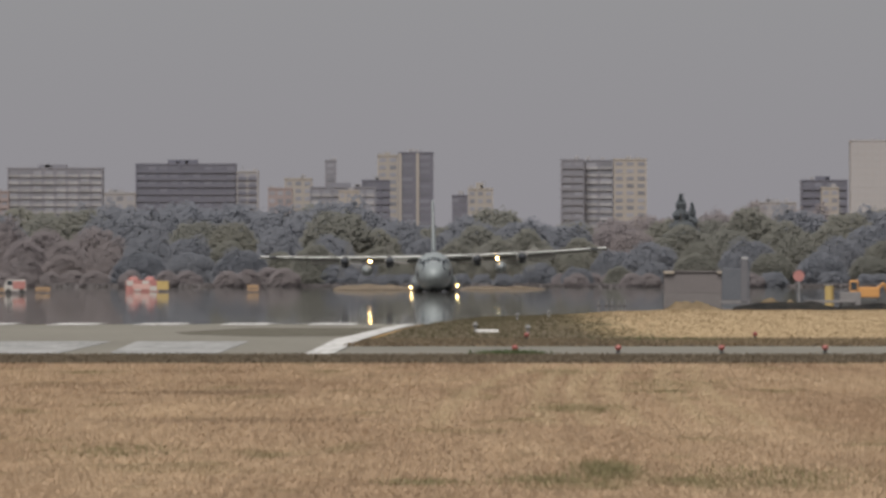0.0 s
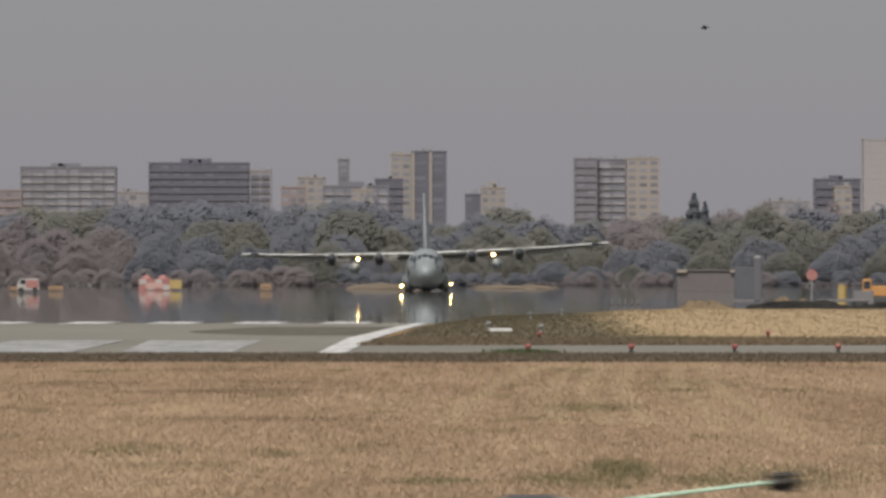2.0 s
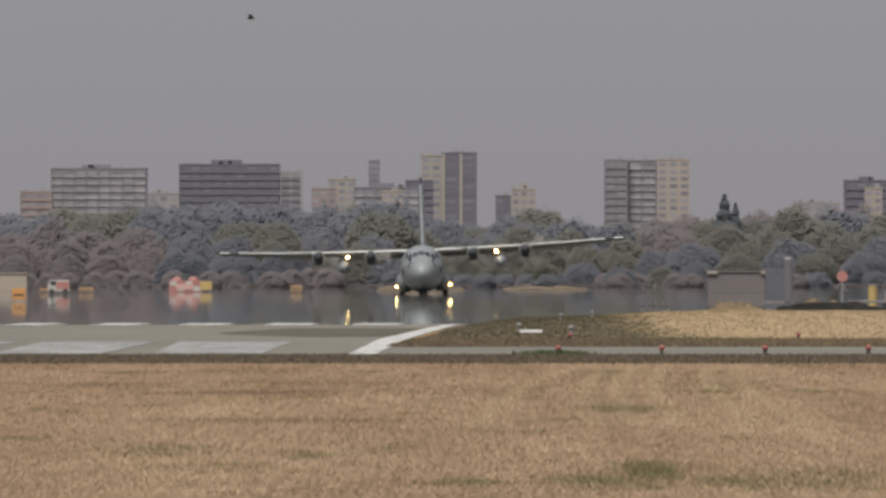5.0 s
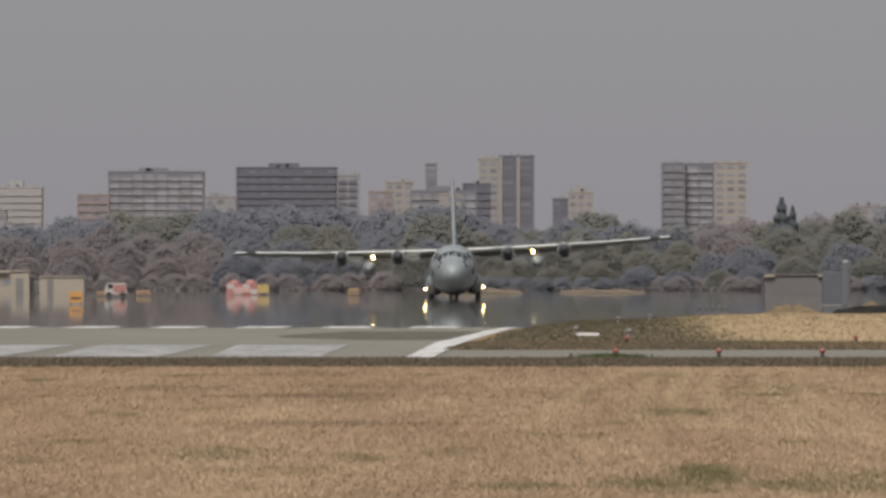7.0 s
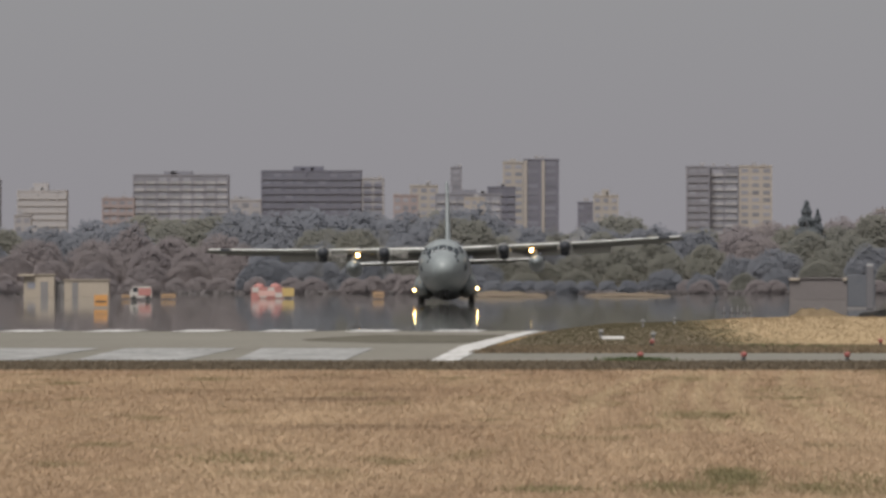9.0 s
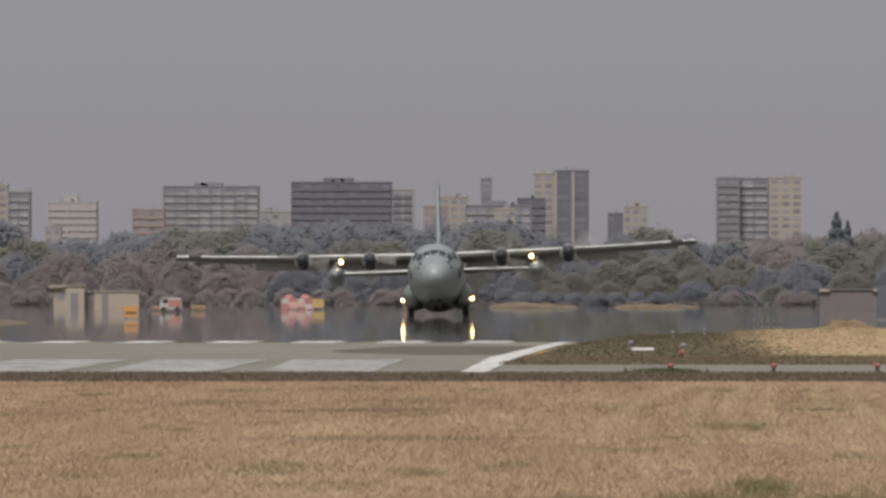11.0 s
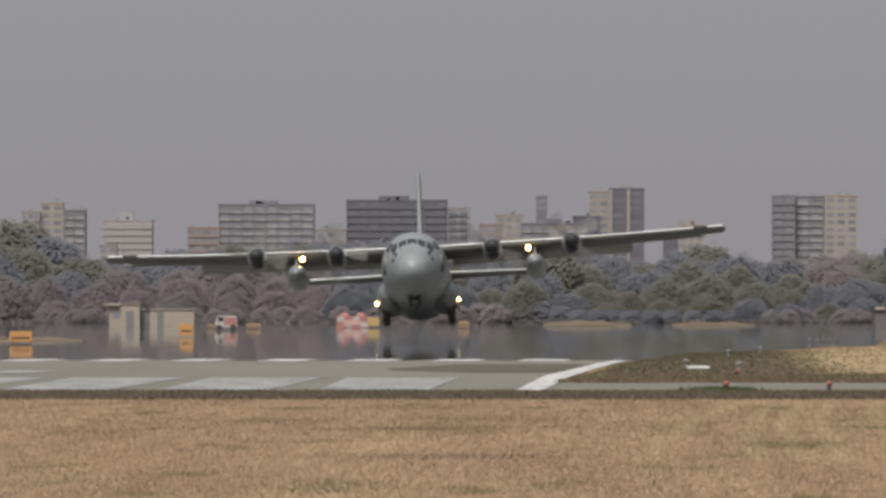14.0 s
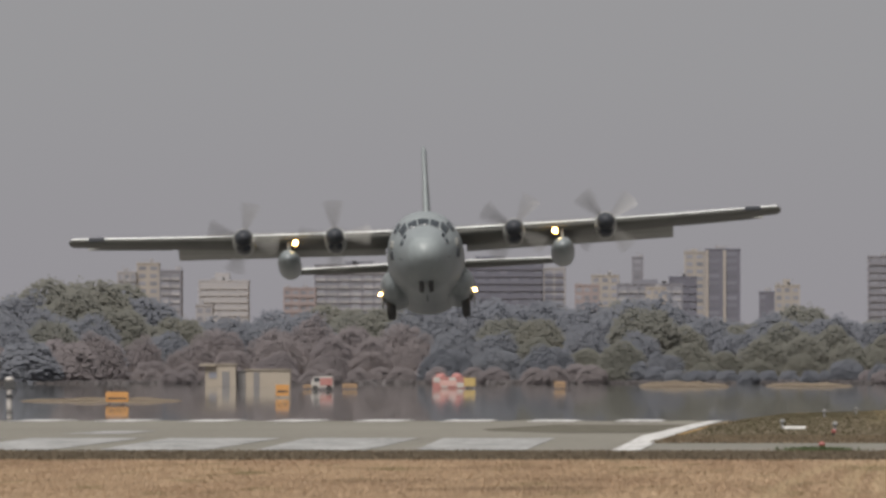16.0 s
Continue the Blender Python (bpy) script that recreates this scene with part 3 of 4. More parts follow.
def aircraft():
    a = empty("transport_aircraft", label="grey four-engined turboprop transport aircraft taking off with its gear down", category="aircraft")
    k = 40
    loops = [[skin(y, 360 * i / k) for i in range(k)] for y in (-11.0, -10.7, -10.4, -10.1, -9.9, -9.6, -9.3, -8.95, -8.6, -8.1, -7.6, -6.2, -3, 0, 3, 6.0, 7.5, 9.0, 10.5, 12.0, 13.5, 15.0, 16.2, 17.2, 17.8)]
    fus = part("fuselage", rings(bmesh.new(), loops, False), GREY_PAINT, a, smooth=True)
    loops = [[skin(y, 360 * i / k) for i in range(k)] for y in (-11.75, -11.72, -11.68, -11.6, -11.5, -11.3, -11.15, -11.0, -10.99)]
    part("radome", rings(bmesh.new(), loops), RADOME, a, "pale grey nose radome", True)
    for p0, p1 in ((-9.5, 9.5), (-31, -12.5), (12.5, 31)):
        pane(a, "windscreen", -9.92, -9.42, p0, p1, GLASS_DARK)
    for s in (-1, 1):
        pane(a, "side_window", -9.85, -9.2, s * 35, s * 54, GLASS_DARK)
        pane(a, "side_window", -9.05, -8.4, s * 44, s * 62, GLASS_DARK)
        pane(a, "chin_window", -10.28, -9.98, s * 45, s * 55, GLASS_DARK)
        pane(a, "chin_window", -10.28, -9.98, s * 60, s * 72, GLASS_DARK)
        pane(a, "door_panel", -9.0, -8.4, s * 74, s * 86, GREY_DARK, 0.015)
        pane(a, "door_panel", -9.0, -8.4, s * 89, s * 101, HUB, 0.012)
    # wing in two halves, thick in the middle
    for s in (-1, 1):
        st = [(0.0, -2.3, 4.9, 4.54, 0.86), (4.0, -2.3, 4.9, 4.6, 0.84), (9.0, -2.25, 4.5, 4.71, 0.72), (14.0, -1.9, 3.6, 4.88, 0.52), (18.5, -1.55, 2.75, 5.07, 0.36), (20.0, -1.4, 2.4, 5.13, 0.26), (20.2, -1.1, 1.6, 5.14, 0.1)]
        w = part("wing", rings(bmesh.new(), [foil(s * x, y, c, z, t * 1.0, drop=0.055) for x, y, c, z, t in st]), WING_GREY, a, smooth=True)
        # Thin added strip whose pale colour paints the bright line along the wing.
        part("leading_edge", rings(bmesh.new(), [[(s * x, y - 0.03, z + max(0.24 * t, 0.14) - 0.05), (s * x, y - 0.01, z + max(0.24 * t, 0.14)), (s * x, y + 0.5, z + max(0.33 * t, 0.17)), (s * x, y + 0.5, z + t * 0.1)] for x, y, c, z, t in st[:-1]]), EDGE_HIGHLIGHT, w, "pale strip painted as the sunlit upper leading edge")
        part("tip_light_fairing", box(bmesh.new(), s * 18.6 - 0.45, s * 18.6 + 0.45, -1.7, -1.3, 5.02, 5.24, 0.05), HUB, w, "dark fairing near the wing tip")
        for x0, x1, z in ((2.3, 8.0, 4.45), (8.1, 14.1, 4.57)):
            bm = bmesh.new()
            rings(bm, [[(s * x, 1.55, zz + 0.08), (s * x, 2.2, zz + 0.1), (s * x, 3.5, zz - 0.4), (s * x, 2.3, zz - 0.2)] for x, zz in ((x0, z - 0.06), (x1, z + 0.07))])
            part("flap", bm, GREY_DARK, w, "lowered flap")
        part("aileron", rings(bmesh.new(), [[(s * x, 1.2, z + 0.05), (s * x, 1.75, z - 0.05), (s * x, 1.2, z - 0.1)] for x, z in ((14.4, 4.72), (19.2, 4.94))]), GREY_DARK, w)
        for x, z in ((5.05, 4.3), (10.22, 4.44)):
            nac = part("engine_nacelle", rings(bmesh.new(), [[(s * x + r * math.cos(q * math.tau / 18), y, z + zc + 1.05 * r * math.sin(q * math.tau / 18)) for q in range(18)]
                                                            for y, r, zc in ((-5.05, 0.5, 0), (-4.8, 0.6, -0.05), (-3.6, 0.64, -0.08), (-1.5, 0.62, 0.0), (1.0, 0.45, 0.05), (2.6, 0.2, 0.1))]), GREY_DARK, a, smooth=True)
            part("air_intake", rings(bmesh.new(), [[(s * x + r * math.cos(q * math.tau / 14), y, z - 0.52 + 0.6 * r * math.sin(q * math.tau / 14)) for q in range(14)] for y, r in ((-5.12, 0.36), (-4.9, 0.42), (-3.4, 0.4), (-2.2, 0.1))]), HUB, nac, "dark chin air intake", True)
            pr = part("propeller", propeller(), HUB, a, "dark spinner with four turning blades", True)
            pr.matrix_basis = pose(s * x, -5.17, z)
            b0 = part("blade", blade_mesh(), BLADE, pr)
            for j in range(1, 4):
                twin(b0, pr, pose(0, 0, 0, 0, 90 * j, 0))
            SPIN.append((pr, s * x, -5.17, z))
        tk = part("fuel_tank", rings(bmesh.new(), [[(s * 7.75 + r * math.cos(q * math.tau / 20), y, 3.3 + r * math.sin(q * math.tau / 20)) for q in range(20)]
                                                   for y, r in ((-4.4, 0.05), (-4.25, 0.24), (-3.8, 0.42), (-3.0, 0.58), (-1.8, 0.66), (1.5, 0.66), (3.0, 0.5), (4.1, 0.1))]), GREY_PAINT, a, "grey underwing fuel tank", True)
        part("pylon", box(bmesh.new(), s * 7.75 - 0.09, s * 7.75 + 0.09, -1.9, 1.4, 3.8, 4.65, 0.03), GREY_DARK, tk)
        ll = part("landing_light", ball(bmesh.new(), (s * 7.35, -2.45, 4.32), 0.17, 1, 0.35, 1.05), LAMP, a, "glowing landing light in the wing", True)
        part("lens", ball(bmesh.new(), (s * 7.35, -2.57, 4.32), 0.105, 1, 0.4, 1), LAMP_CORE, ll, "white-hot lens", True)
        # gear fairing, legs and tandem wheels
        part("gear_fairing", rings(bmesh.new(), [[(s * (1.75 + sx * math.cos(q * math.tau / 18)), y, 1.65 + sz * math.sin(q * math.tau / 18)) for q in range(18)]
                                                 for y, sx, sz in ((-4.3, 0.15, 0.2), (-3.9, 0.5, 0.6), (-3.0, 0.8, 0.9), (-1.5, 0.92, 1.02), (2.0, 0.92, 1.02), (4.0, 0.7, 0.8), (5.8, 0.2, 0.3))]), GREY_PAINT, a, smooth=True)
        leg = part("main_gear", cyl(bmesh.new(), (s * 2.05, 0, 0.5), (s * 2.05, 0, 1.6), 0.13, 0.15, 12), STEEL, a, "main gear leg")
        for yy in (-0.85, 0.85):
            bm = bmesh.new()
            rings(bm, [[(s * 2.12 + xx, yy + r * math.cos(q * math.tau / 24), 0.7 + r * math.sin(q * math.tau / 24)) for q in range(24)] for xx, r in ((-0.24, 0.5), (-0.22, 0.62), (-0.14, 0.7), (0.14, 0.7), (0.22, 0.62), (0.24, 0.5))])
            part("wheel", bm, BLACK, leg, "black tyre", True)
        part("gear_door", box(bmesh.new(), s * 2.6 - 0.04, s * 2.6 + 0.04, -1.5, 1.5, 0.7, 1.5, 0.02), GREY_DARK, a)
        tl = part("taxi_light", ball(bmesh.new(), (s * 2.68, -1.75, 1.24), 0.1, 1, 0.5, 1.05), LAMP, a, "glowing taxi light beside the gear", True)
        part("lens", ball(bmesh.new(), (s * 2.68, -1.83, 1.24), 0.065, 1, 0.4, 1), LAMP_CORE, tl, smooth=True)
        # tailplane
        tp = part("tailplane", rings(bmesh.new(), [foil(s * x, y, c, z, t) for x, y, c, z, t in ((0.0, 12.4, 4.2, 4.33, 0.5), (7.7, 13.6, 2.4, 4.38, 0.26), (8.03, 13.9, 1.7, 4.38, 0.1))]), WING_GREY, a, smooth=True)
        # The same painted highlight strip for the tailplane.
        part("leading_edge", rings(bmesh.new(), [[(s * x, y - 0.03, z + 0.07), (s * x, y - 0.01, z + 0.12), (s * x, y + 0.4, z + 0.16), (s * x, y + 0.4, z + 0.05)] for x, y, z in ((0.4, 12.46, 4.35), (7.7, 13.6, 4.38))]), EDGE_HIGHLIGHT, tp, "pale strip painted as the sunlit upper leading edge")
    # fin with its long dorsal root
    st = [(4.6, 8.6, 8.2, 0.62), (5.6, 10.6, 6.2, 0.56), (7.5, 11.9, 4.9, 0.46), (9.3, 13.2, 3.7, 0.34), (11.15, 14.2, 2.7, 0.3), (11.4, 14.6, 1.9, 0.18)]
    part("fin", rings(bmesh.new(), [[(p[2] - z, p[1], z) for p in foil(0, y, c, z, t * 1.1)] for z, y, c, t in st]), GREY_PAINT, a, smooth=True)
    # nose gear
    ng = part("nose_gear", cyl(bmesh.new(), (0, -8.6, 0.4), (0, -8.6, 1.35), 0.1, 0.12, 12), STEEL, a, "nose gear leg")
    for s in (-0.27, 0.27):
        bm = bmesh.new()
        rings(bm, [[(s + xx, -8.6 + r * math.cos(q * math.tau / 20), 0.5 + r * math.sin(q * math.tau / 20)) for q in range(20)] for xx, r in ((-0.14, 0.34), (-0.1, 0.47), (0.1, 0.47), (0.14, 0.34))])
        part("nose_wheel", bm, BLACK, ng, "black tyre", True)
    for s in (-1, 1):
        part("pitot_tube", cyl(bmesh.new(), (s * 1.3, -10.0, 2.3), (s * 1.42, -10.5, 2.3), 0.03, 0.02, 6), HUB, a)
    part("wiper", cyl(bmesh.new(), skin(-9.95, -4, 0.03), skin(-9.6, -2, 0.03), 0.015, 0.015, 5), HUB, a)
    part("dorsal_antenna", box(bmesh.new(), -0.03, 0.03, -4.6, -4.1, 5.1, 5.5, 0.01), HUB, a)
    part("antenna", box(bmesh.new(), -0.03, 0.03, -5.5, -5.1, 0.35, 0.68, 0.01), HUB, a)
    return a, ng


PLANE, NOSE_GEAR = aircraft()
FLIGHT = [  # seconds, x, y, z, pitch, roll, heading
    (0.0, -0.97, 1335.1, -0.66, -0.05, -1.49, -0.07), (1.0, -2.19, 1297.1, -0.61, -0.04, -1.64, -0.03), (2.0, -3.19, 1259.1, -0.56, -0.04, -1.79, 0.02),
    (3.0, -4.22, 1220.9, -0.51, -0.06, -2.29, -0.06), (4.0, -5.2, 1182.2, -0.46, -0.07, -2.45, -0.11), (5.0, -6.19, 1143.1, -0.41, -0.08, -2.28, -0.1),
    (6.0, -7.22, 1103.2, -0.36, -0.08, -2.11, -0.1), (7.0, -8.16, 1062.6, -0.31, -0.13, -2.12, -0.16), (8.0, -9.22, 1021.1, -0.26, -0.84, -1.83, -0.44),
    (8.5, -9.78, 1000.0, -0.23, -1.81, -1.72, -0.5), (9.0, -10.34, 978.6, -0.2, -2.93, -1.62, -0.53), (9.5, -10.86, 957.0, -0.18, -3.06, -1.68, -0.43),
    (10.0, -11.38, 935.2, -0.15, -3.18, -1.74, -0.34), (10.5, -11.87, 913.1, -0.12, -3.31, -1.8, -0.24), (11.0, -12.36, 890.8, -0.09, -3.43, -1.86, -0.14),
    (11.5, -12.84, 868.2, -0.06, -3.56, -1.92, -0.04), (12.0, -13.34, 845.3, -0.03, -3.75, -1.65, -0.22), (12.5, -13.84, 822.2, -0.0, -3.99, -1.51, -0.36),
    (13.0, -14.29, 798.8, 0.32, -4.44, -1.79, -0.34), (13.5, -14.75, 775.2, 0.52, -4.96, -2.23, -0.27), (14.0, -15.26, 751.4, 0.92, -5.17, -2.93, -0.26),
    (14.5, -15.84, 727.3, 1.53, -5.48, -3.54, 0.2), (15.0, -16.51, 703.0, 2.46, -5.55, -3.64, 0.45), (15.5, -17.28, 678.5, 3.51, -5.42, -3.45, 0.69),
    (16.0, -18.18, 653.8, 4.76, -5.33, -2.75, 1.12)]


# ---------------------------------------------------------------- a bird and a passing light truck
def bird():
    b = empty("bird", label="small dark bird crossing the sky", category="bird")
    part("body", ball(bmesh.new(), (0, 0, 0), 0.075, 2.0, 0.9, 0.85), BIRD_DARK, b, smooth=True)
    part("tail", rings(bmesh.new(), [[(0.12, -0.03, 0.01), (0.12, 0.03, 0.01), (0.12, 0, -0.02)], [(0.24, -0.05, 0.02), (0.24, 0.05, 0.02), (0.24, 0, 0.01)]]), BIRD_DARK, b)
    out = []
    for s in (-1, 1):
        w = part("bird_wing", rings(bmesh.new(), [[(-0.09, s * y, z), (0.0, s * y, z + 0.012), (c, s * y, z), (0.0, s * y, z - 0.008)] for y, z, c in ((0.03, 0.02, 0.1), (0.16, 0.05, 0.09), (0.28, 0.05, 0.03))]), BIRD_DARK, b)
        out.append((w, s))
    return b, out


BIRD, WINGS = bird()


def truck():
    """Light truck that drives towards -x."""
    t = empty("light_truck", label="small grey light truck on the lane below the bank", category="truck")
    paint = surface("truck_grey", (0.112, 0.112, 0.119), (0.14, 0.14, 0.147), 1, 9, 0.4, spec=0.4)
    prof = [(-0.85, 0.35), (-0.88, 0.95), (-0.62, 1.72), (-0.45, 2.0), (-0.28, 2.065), (0.0, 2.085), (0.26, 2.06), (0.36, 2.0), (0.4, 0.35)]
    cab = part("cab", rings(bmesh.new(), [[(x, y, z) for x, z in prof] for y in (-0.68, -0.6, 0.6, 0.68)]), paint, t)
    part("roof_trim", box(bmesh.new(), -0.3, -0.04, -0.6, 0.6, 2.075, 2.1, 0.01), BLACK, cab, "black roof trim")
    for y in (-0.685, 0.685):
        part("side_window", box(bmesh.new(), -0.5, 0.25, y - 0.01, y + 0.01, 1.15, 1.7, 0.008), GLASS_DARK, cab)
    part("bed", box(bmesh.new(), 0.42, 2.4, -0.7, 0.7, 0.55, 0.75, 0.02), paint, t)
    for y in (-0.68, 0.68):
        part("bed_side", box(bmesh.new(), 0.44, 2.38, y - 0.02, y + 0.02, 0.75, 1.05, 0.01), paint, t)
    for x in (-0.35, 1.85):
        for y in (-0.6, 0.6):
            bm = bmesh.new()
            cyl(bm, (x, y - 0.08, 0.28), (x, y + 0.08, 0.28), 0.28, 0.28, 20)
            part("wheel", bm, BLACK, t, "black tyre")
    return t


def broom():
    b = empty("broom", label="green-handled brush with dark bristles leaning out of the truck bed", category="broom")
    part("handle", cyl(bmesh.new(), (0.44, -0.2, 2.085), (1.18, -0.2, 2.175), 0.009, 0.009, 10), surface("green_enamel", (0.08, 0.24, 0.13), (0.42, 0.52, 0.44), 20, 40, 0.35), b)
    part("rest", cyl(bmesh.new(), (0.5, -0.2, 0.76), (0.5, -0.2, 2.09), 0.02, 0.02, 8), STEEL, b)
    bm = bmesh.new()
    rng = random.Random(5)
    for i in range(60):
        a = (1.17 + rng.uniform(-0.02, 0.05), -0.2 + rng.uniform(-0.05, 0.05), 2.178 + rng.uniform(-0.028, 0.028))
        cyl(bm, a, (a[0] + rng.uniform(0.03, 0.1), a[1] * 1.0 + rng.uniform(-0.05, 0.05), a[2] + rng.uniform(-0.03, 0.03)), 0.014, 0.007, 4)
    part("bristles", bm, BIRD_DARK, b, "dark bristles")
    return b


TRUCK, BROOM = truck(), broom()


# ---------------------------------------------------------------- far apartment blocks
# Wall colours carry the distance haze: blued, and "haze" brought near the sky tone.
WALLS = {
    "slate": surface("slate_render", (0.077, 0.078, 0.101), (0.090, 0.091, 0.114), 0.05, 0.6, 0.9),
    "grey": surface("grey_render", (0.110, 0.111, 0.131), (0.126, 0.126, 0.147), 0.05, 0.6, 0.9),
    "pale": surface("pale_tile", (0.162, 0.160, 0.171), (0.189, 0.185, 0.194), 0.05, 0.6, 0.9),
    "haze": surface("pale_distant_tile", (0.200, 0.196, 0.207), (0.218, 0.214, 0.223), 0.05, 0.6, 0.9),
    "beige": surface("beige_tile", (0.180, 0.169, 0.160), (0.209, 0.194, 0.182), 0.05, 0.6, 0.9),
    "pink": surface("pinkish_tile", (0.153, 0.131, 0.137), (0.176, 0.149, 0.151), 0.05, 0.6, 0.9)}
# Glass colours lifted and blued, so haze softens the window contrast.
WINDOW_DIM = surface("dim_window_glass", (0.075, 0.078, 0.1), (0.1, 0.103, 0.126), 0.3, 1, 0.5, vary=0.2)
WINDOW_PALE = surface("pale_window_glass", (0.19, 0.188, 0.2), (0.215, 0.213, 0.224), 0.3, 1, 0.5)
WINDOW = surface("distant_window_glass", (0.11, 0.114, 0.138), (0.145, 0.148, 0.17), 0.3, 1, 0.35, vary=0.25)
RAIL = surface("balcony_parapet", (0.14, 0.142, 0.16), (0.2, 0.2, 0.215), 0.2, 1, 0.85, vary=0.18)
BASE_Z = -0.2


def block(x0, x1, y, top, depth, wall, label, bays=4, style="balcony", rail=None, crown=0.0, pitch=2.85):
    """An apartment block facing the airfield, front at y, with its windows, balconies and roof."""
    w = x1 - x0
    b = empty("apartment_building", pose((x0 + x1) / 2, y, BASE_Z), label=label, category="building")
    h = top - BASE_Z
    part("wall", box(bmesh.new(), -w / 2, w / 2, 0, depth, 0, h - 0.6), WALLS[wall], b)
    roof = part("roof", box(bmesh.new(), -w / 2 - 0.15, w / 2 + 0.15, -0.15, depth + 0.15, h - 0.6, h), WALLS[wall], b)
    if crown:
        part("lift_house", box(bmesh.new(), -w * 0.18, w * 0.12, 2, depth * 0.7, h, h + crown), WALLS[wall], roof)
    rr = random.Random(int(abs(x0) * 10))
    for _ in range(2 if w > 9 else 1):
        u = rr.uniform(-0.4, 0.4) * w
        part("roof_unit", box(bmesh.new(), u - rr.uniform(0.4, 1.2), u + rr.uniform(0.4, 1.2), 2, 4, h, h + rr.uniform(0.6, 1.5), 0.05), WALLS["pale"], roof)
    mast = rr.uniform(-0.3, 0.3) * w
    part("antenna", cyl(bmesh.new(), (mast, 3, h), (mast, 3, h + rr.uniform(1.5, 3.0)), 0.09, 0.06, 6), STEEL, roof)
    n = int((h - 1) // pitch)
    step = w / bays
    wm = bmesh.new()
    box(wm, -step * 0.32, step * 0.32, -0.06, 0.1, 0.8, 2.3)
    proto = None
    first = max(0, n - 12)
    for f in range(first, n):
        z = h - 0.8 - (n - f) * pitch
        for i in range(bays):
            x = -w / 2 + step * (i + 0.5)
            if proto is None:
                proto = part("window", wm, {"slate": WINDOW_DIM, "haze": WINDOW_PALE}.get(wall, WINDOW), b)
                proto.matrix_basis = pose(x, 0, z)
            else:
                twin(proto, b, pose(x, 0, z))
    if style == "balcony":
        proto = None
        for f in range(first, n):
            z = h - 0.8 - (n - f) * pitch
            for i in range(bays):
                x = -w / 2 + step * (i + 0.5)
                if proto is None:
                    bm = bmesh.new()
                    box(bm, -step * 0.44, step * 0.44, -0.4, 0.0, -0.12, 0.08)
                    box(bm, -step * 0.44, step * 0.44, -0.4, -0.3, 0.08, 1.1)
                    proto = part("balcony", bm, RAIL if rail is None else WALLS[rail], b)
                    proto.matrix_basis = pose(x, 0, z)
                else:
                    twin(proto, b, pose(x, 0, z))
        for i in range(0, bays + 1, 2):
            x = min(max(-w / 2 + step * i, -w / 2 + 0.3), w / 2 - 0.3)
            part("pilaster", box(bmesh.new(), x - 0.3, x + 0.3, -0.5, 0.0, 0, h - 0.6), WALLS[wall], b)
    elif style == "strips":
        for i in range(bays):
            x = -w / 2 + step * (i + 0.02)
            part("pilaster", box(bmesh.new(), x, x + step * 0.16, -0.5, 0.0, 0, h - 0.6), WALLS["beige"], b, "pale pier between the balcony columns")
    return b


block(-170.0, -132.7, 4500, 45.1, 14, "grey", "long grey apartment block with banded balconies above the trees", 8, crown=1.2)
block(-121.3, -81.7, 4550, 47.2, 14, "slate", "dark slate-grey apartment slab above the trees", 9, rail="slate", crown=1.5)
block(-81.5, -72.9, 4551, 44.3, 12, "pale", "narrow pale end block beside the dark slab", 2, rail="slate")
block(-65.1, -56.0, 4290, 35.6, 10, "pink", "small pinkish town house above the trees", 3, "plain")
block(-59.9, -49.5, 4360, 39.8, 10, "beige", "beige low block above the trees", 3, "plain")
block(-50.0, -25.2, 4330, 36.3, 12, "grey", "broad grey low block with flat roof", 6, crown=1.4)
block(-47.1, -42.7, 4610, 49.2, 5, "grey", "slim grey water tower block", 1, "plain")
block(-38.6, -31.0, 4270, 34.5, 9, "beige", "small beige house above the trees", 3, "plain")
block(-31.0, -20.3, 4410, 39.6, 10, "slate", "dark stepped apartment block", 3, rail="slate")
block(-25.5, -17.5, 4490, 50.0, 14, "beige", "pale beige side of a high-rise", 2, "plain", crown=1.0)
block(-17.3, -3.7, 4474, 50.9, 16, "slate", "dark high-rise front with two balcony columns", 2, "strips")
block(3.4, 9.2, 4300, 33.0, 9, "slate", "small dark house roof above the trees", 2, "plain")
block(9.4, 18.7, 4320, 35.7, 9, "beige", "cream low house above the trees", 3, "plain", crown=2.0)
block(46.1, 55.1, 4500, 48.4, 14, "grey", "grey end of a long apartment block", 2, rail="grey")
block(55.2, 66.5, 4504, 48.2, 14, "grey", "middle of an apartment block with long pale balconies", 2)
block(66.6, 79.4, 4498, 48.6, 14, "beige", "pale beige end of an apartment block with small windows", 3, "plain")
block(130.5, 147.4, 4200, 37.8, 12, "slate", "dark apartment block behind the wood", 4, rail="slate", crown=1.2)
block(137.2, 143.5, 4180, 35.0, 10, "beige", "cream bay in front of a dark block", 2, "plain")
# No haze lies before this block; its near-sky wall colour imitates it.
block(171.4, 196.3, 4850, 60.1, 16, "haze", "tall high-rise with haze painted into its pale walls and windows", 8, "plain")
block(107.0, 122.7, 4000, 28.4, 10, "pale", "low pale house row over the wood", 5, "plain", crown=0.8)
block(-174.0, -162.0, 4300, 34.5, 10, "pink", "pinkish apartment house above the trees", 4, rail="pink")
block(-229.6, -208.9, 4800, 41.4, 14, "haze", "broad block with haze painted into its pale walls and windows", 5, rail="haze", crown=3.0)
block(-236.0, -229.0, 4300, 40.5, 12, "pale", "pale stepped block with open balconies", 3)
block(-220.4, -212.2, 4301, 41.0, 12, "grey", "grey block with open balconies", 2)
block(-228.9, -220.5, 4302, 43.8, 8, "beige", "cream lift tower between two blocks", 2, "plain")
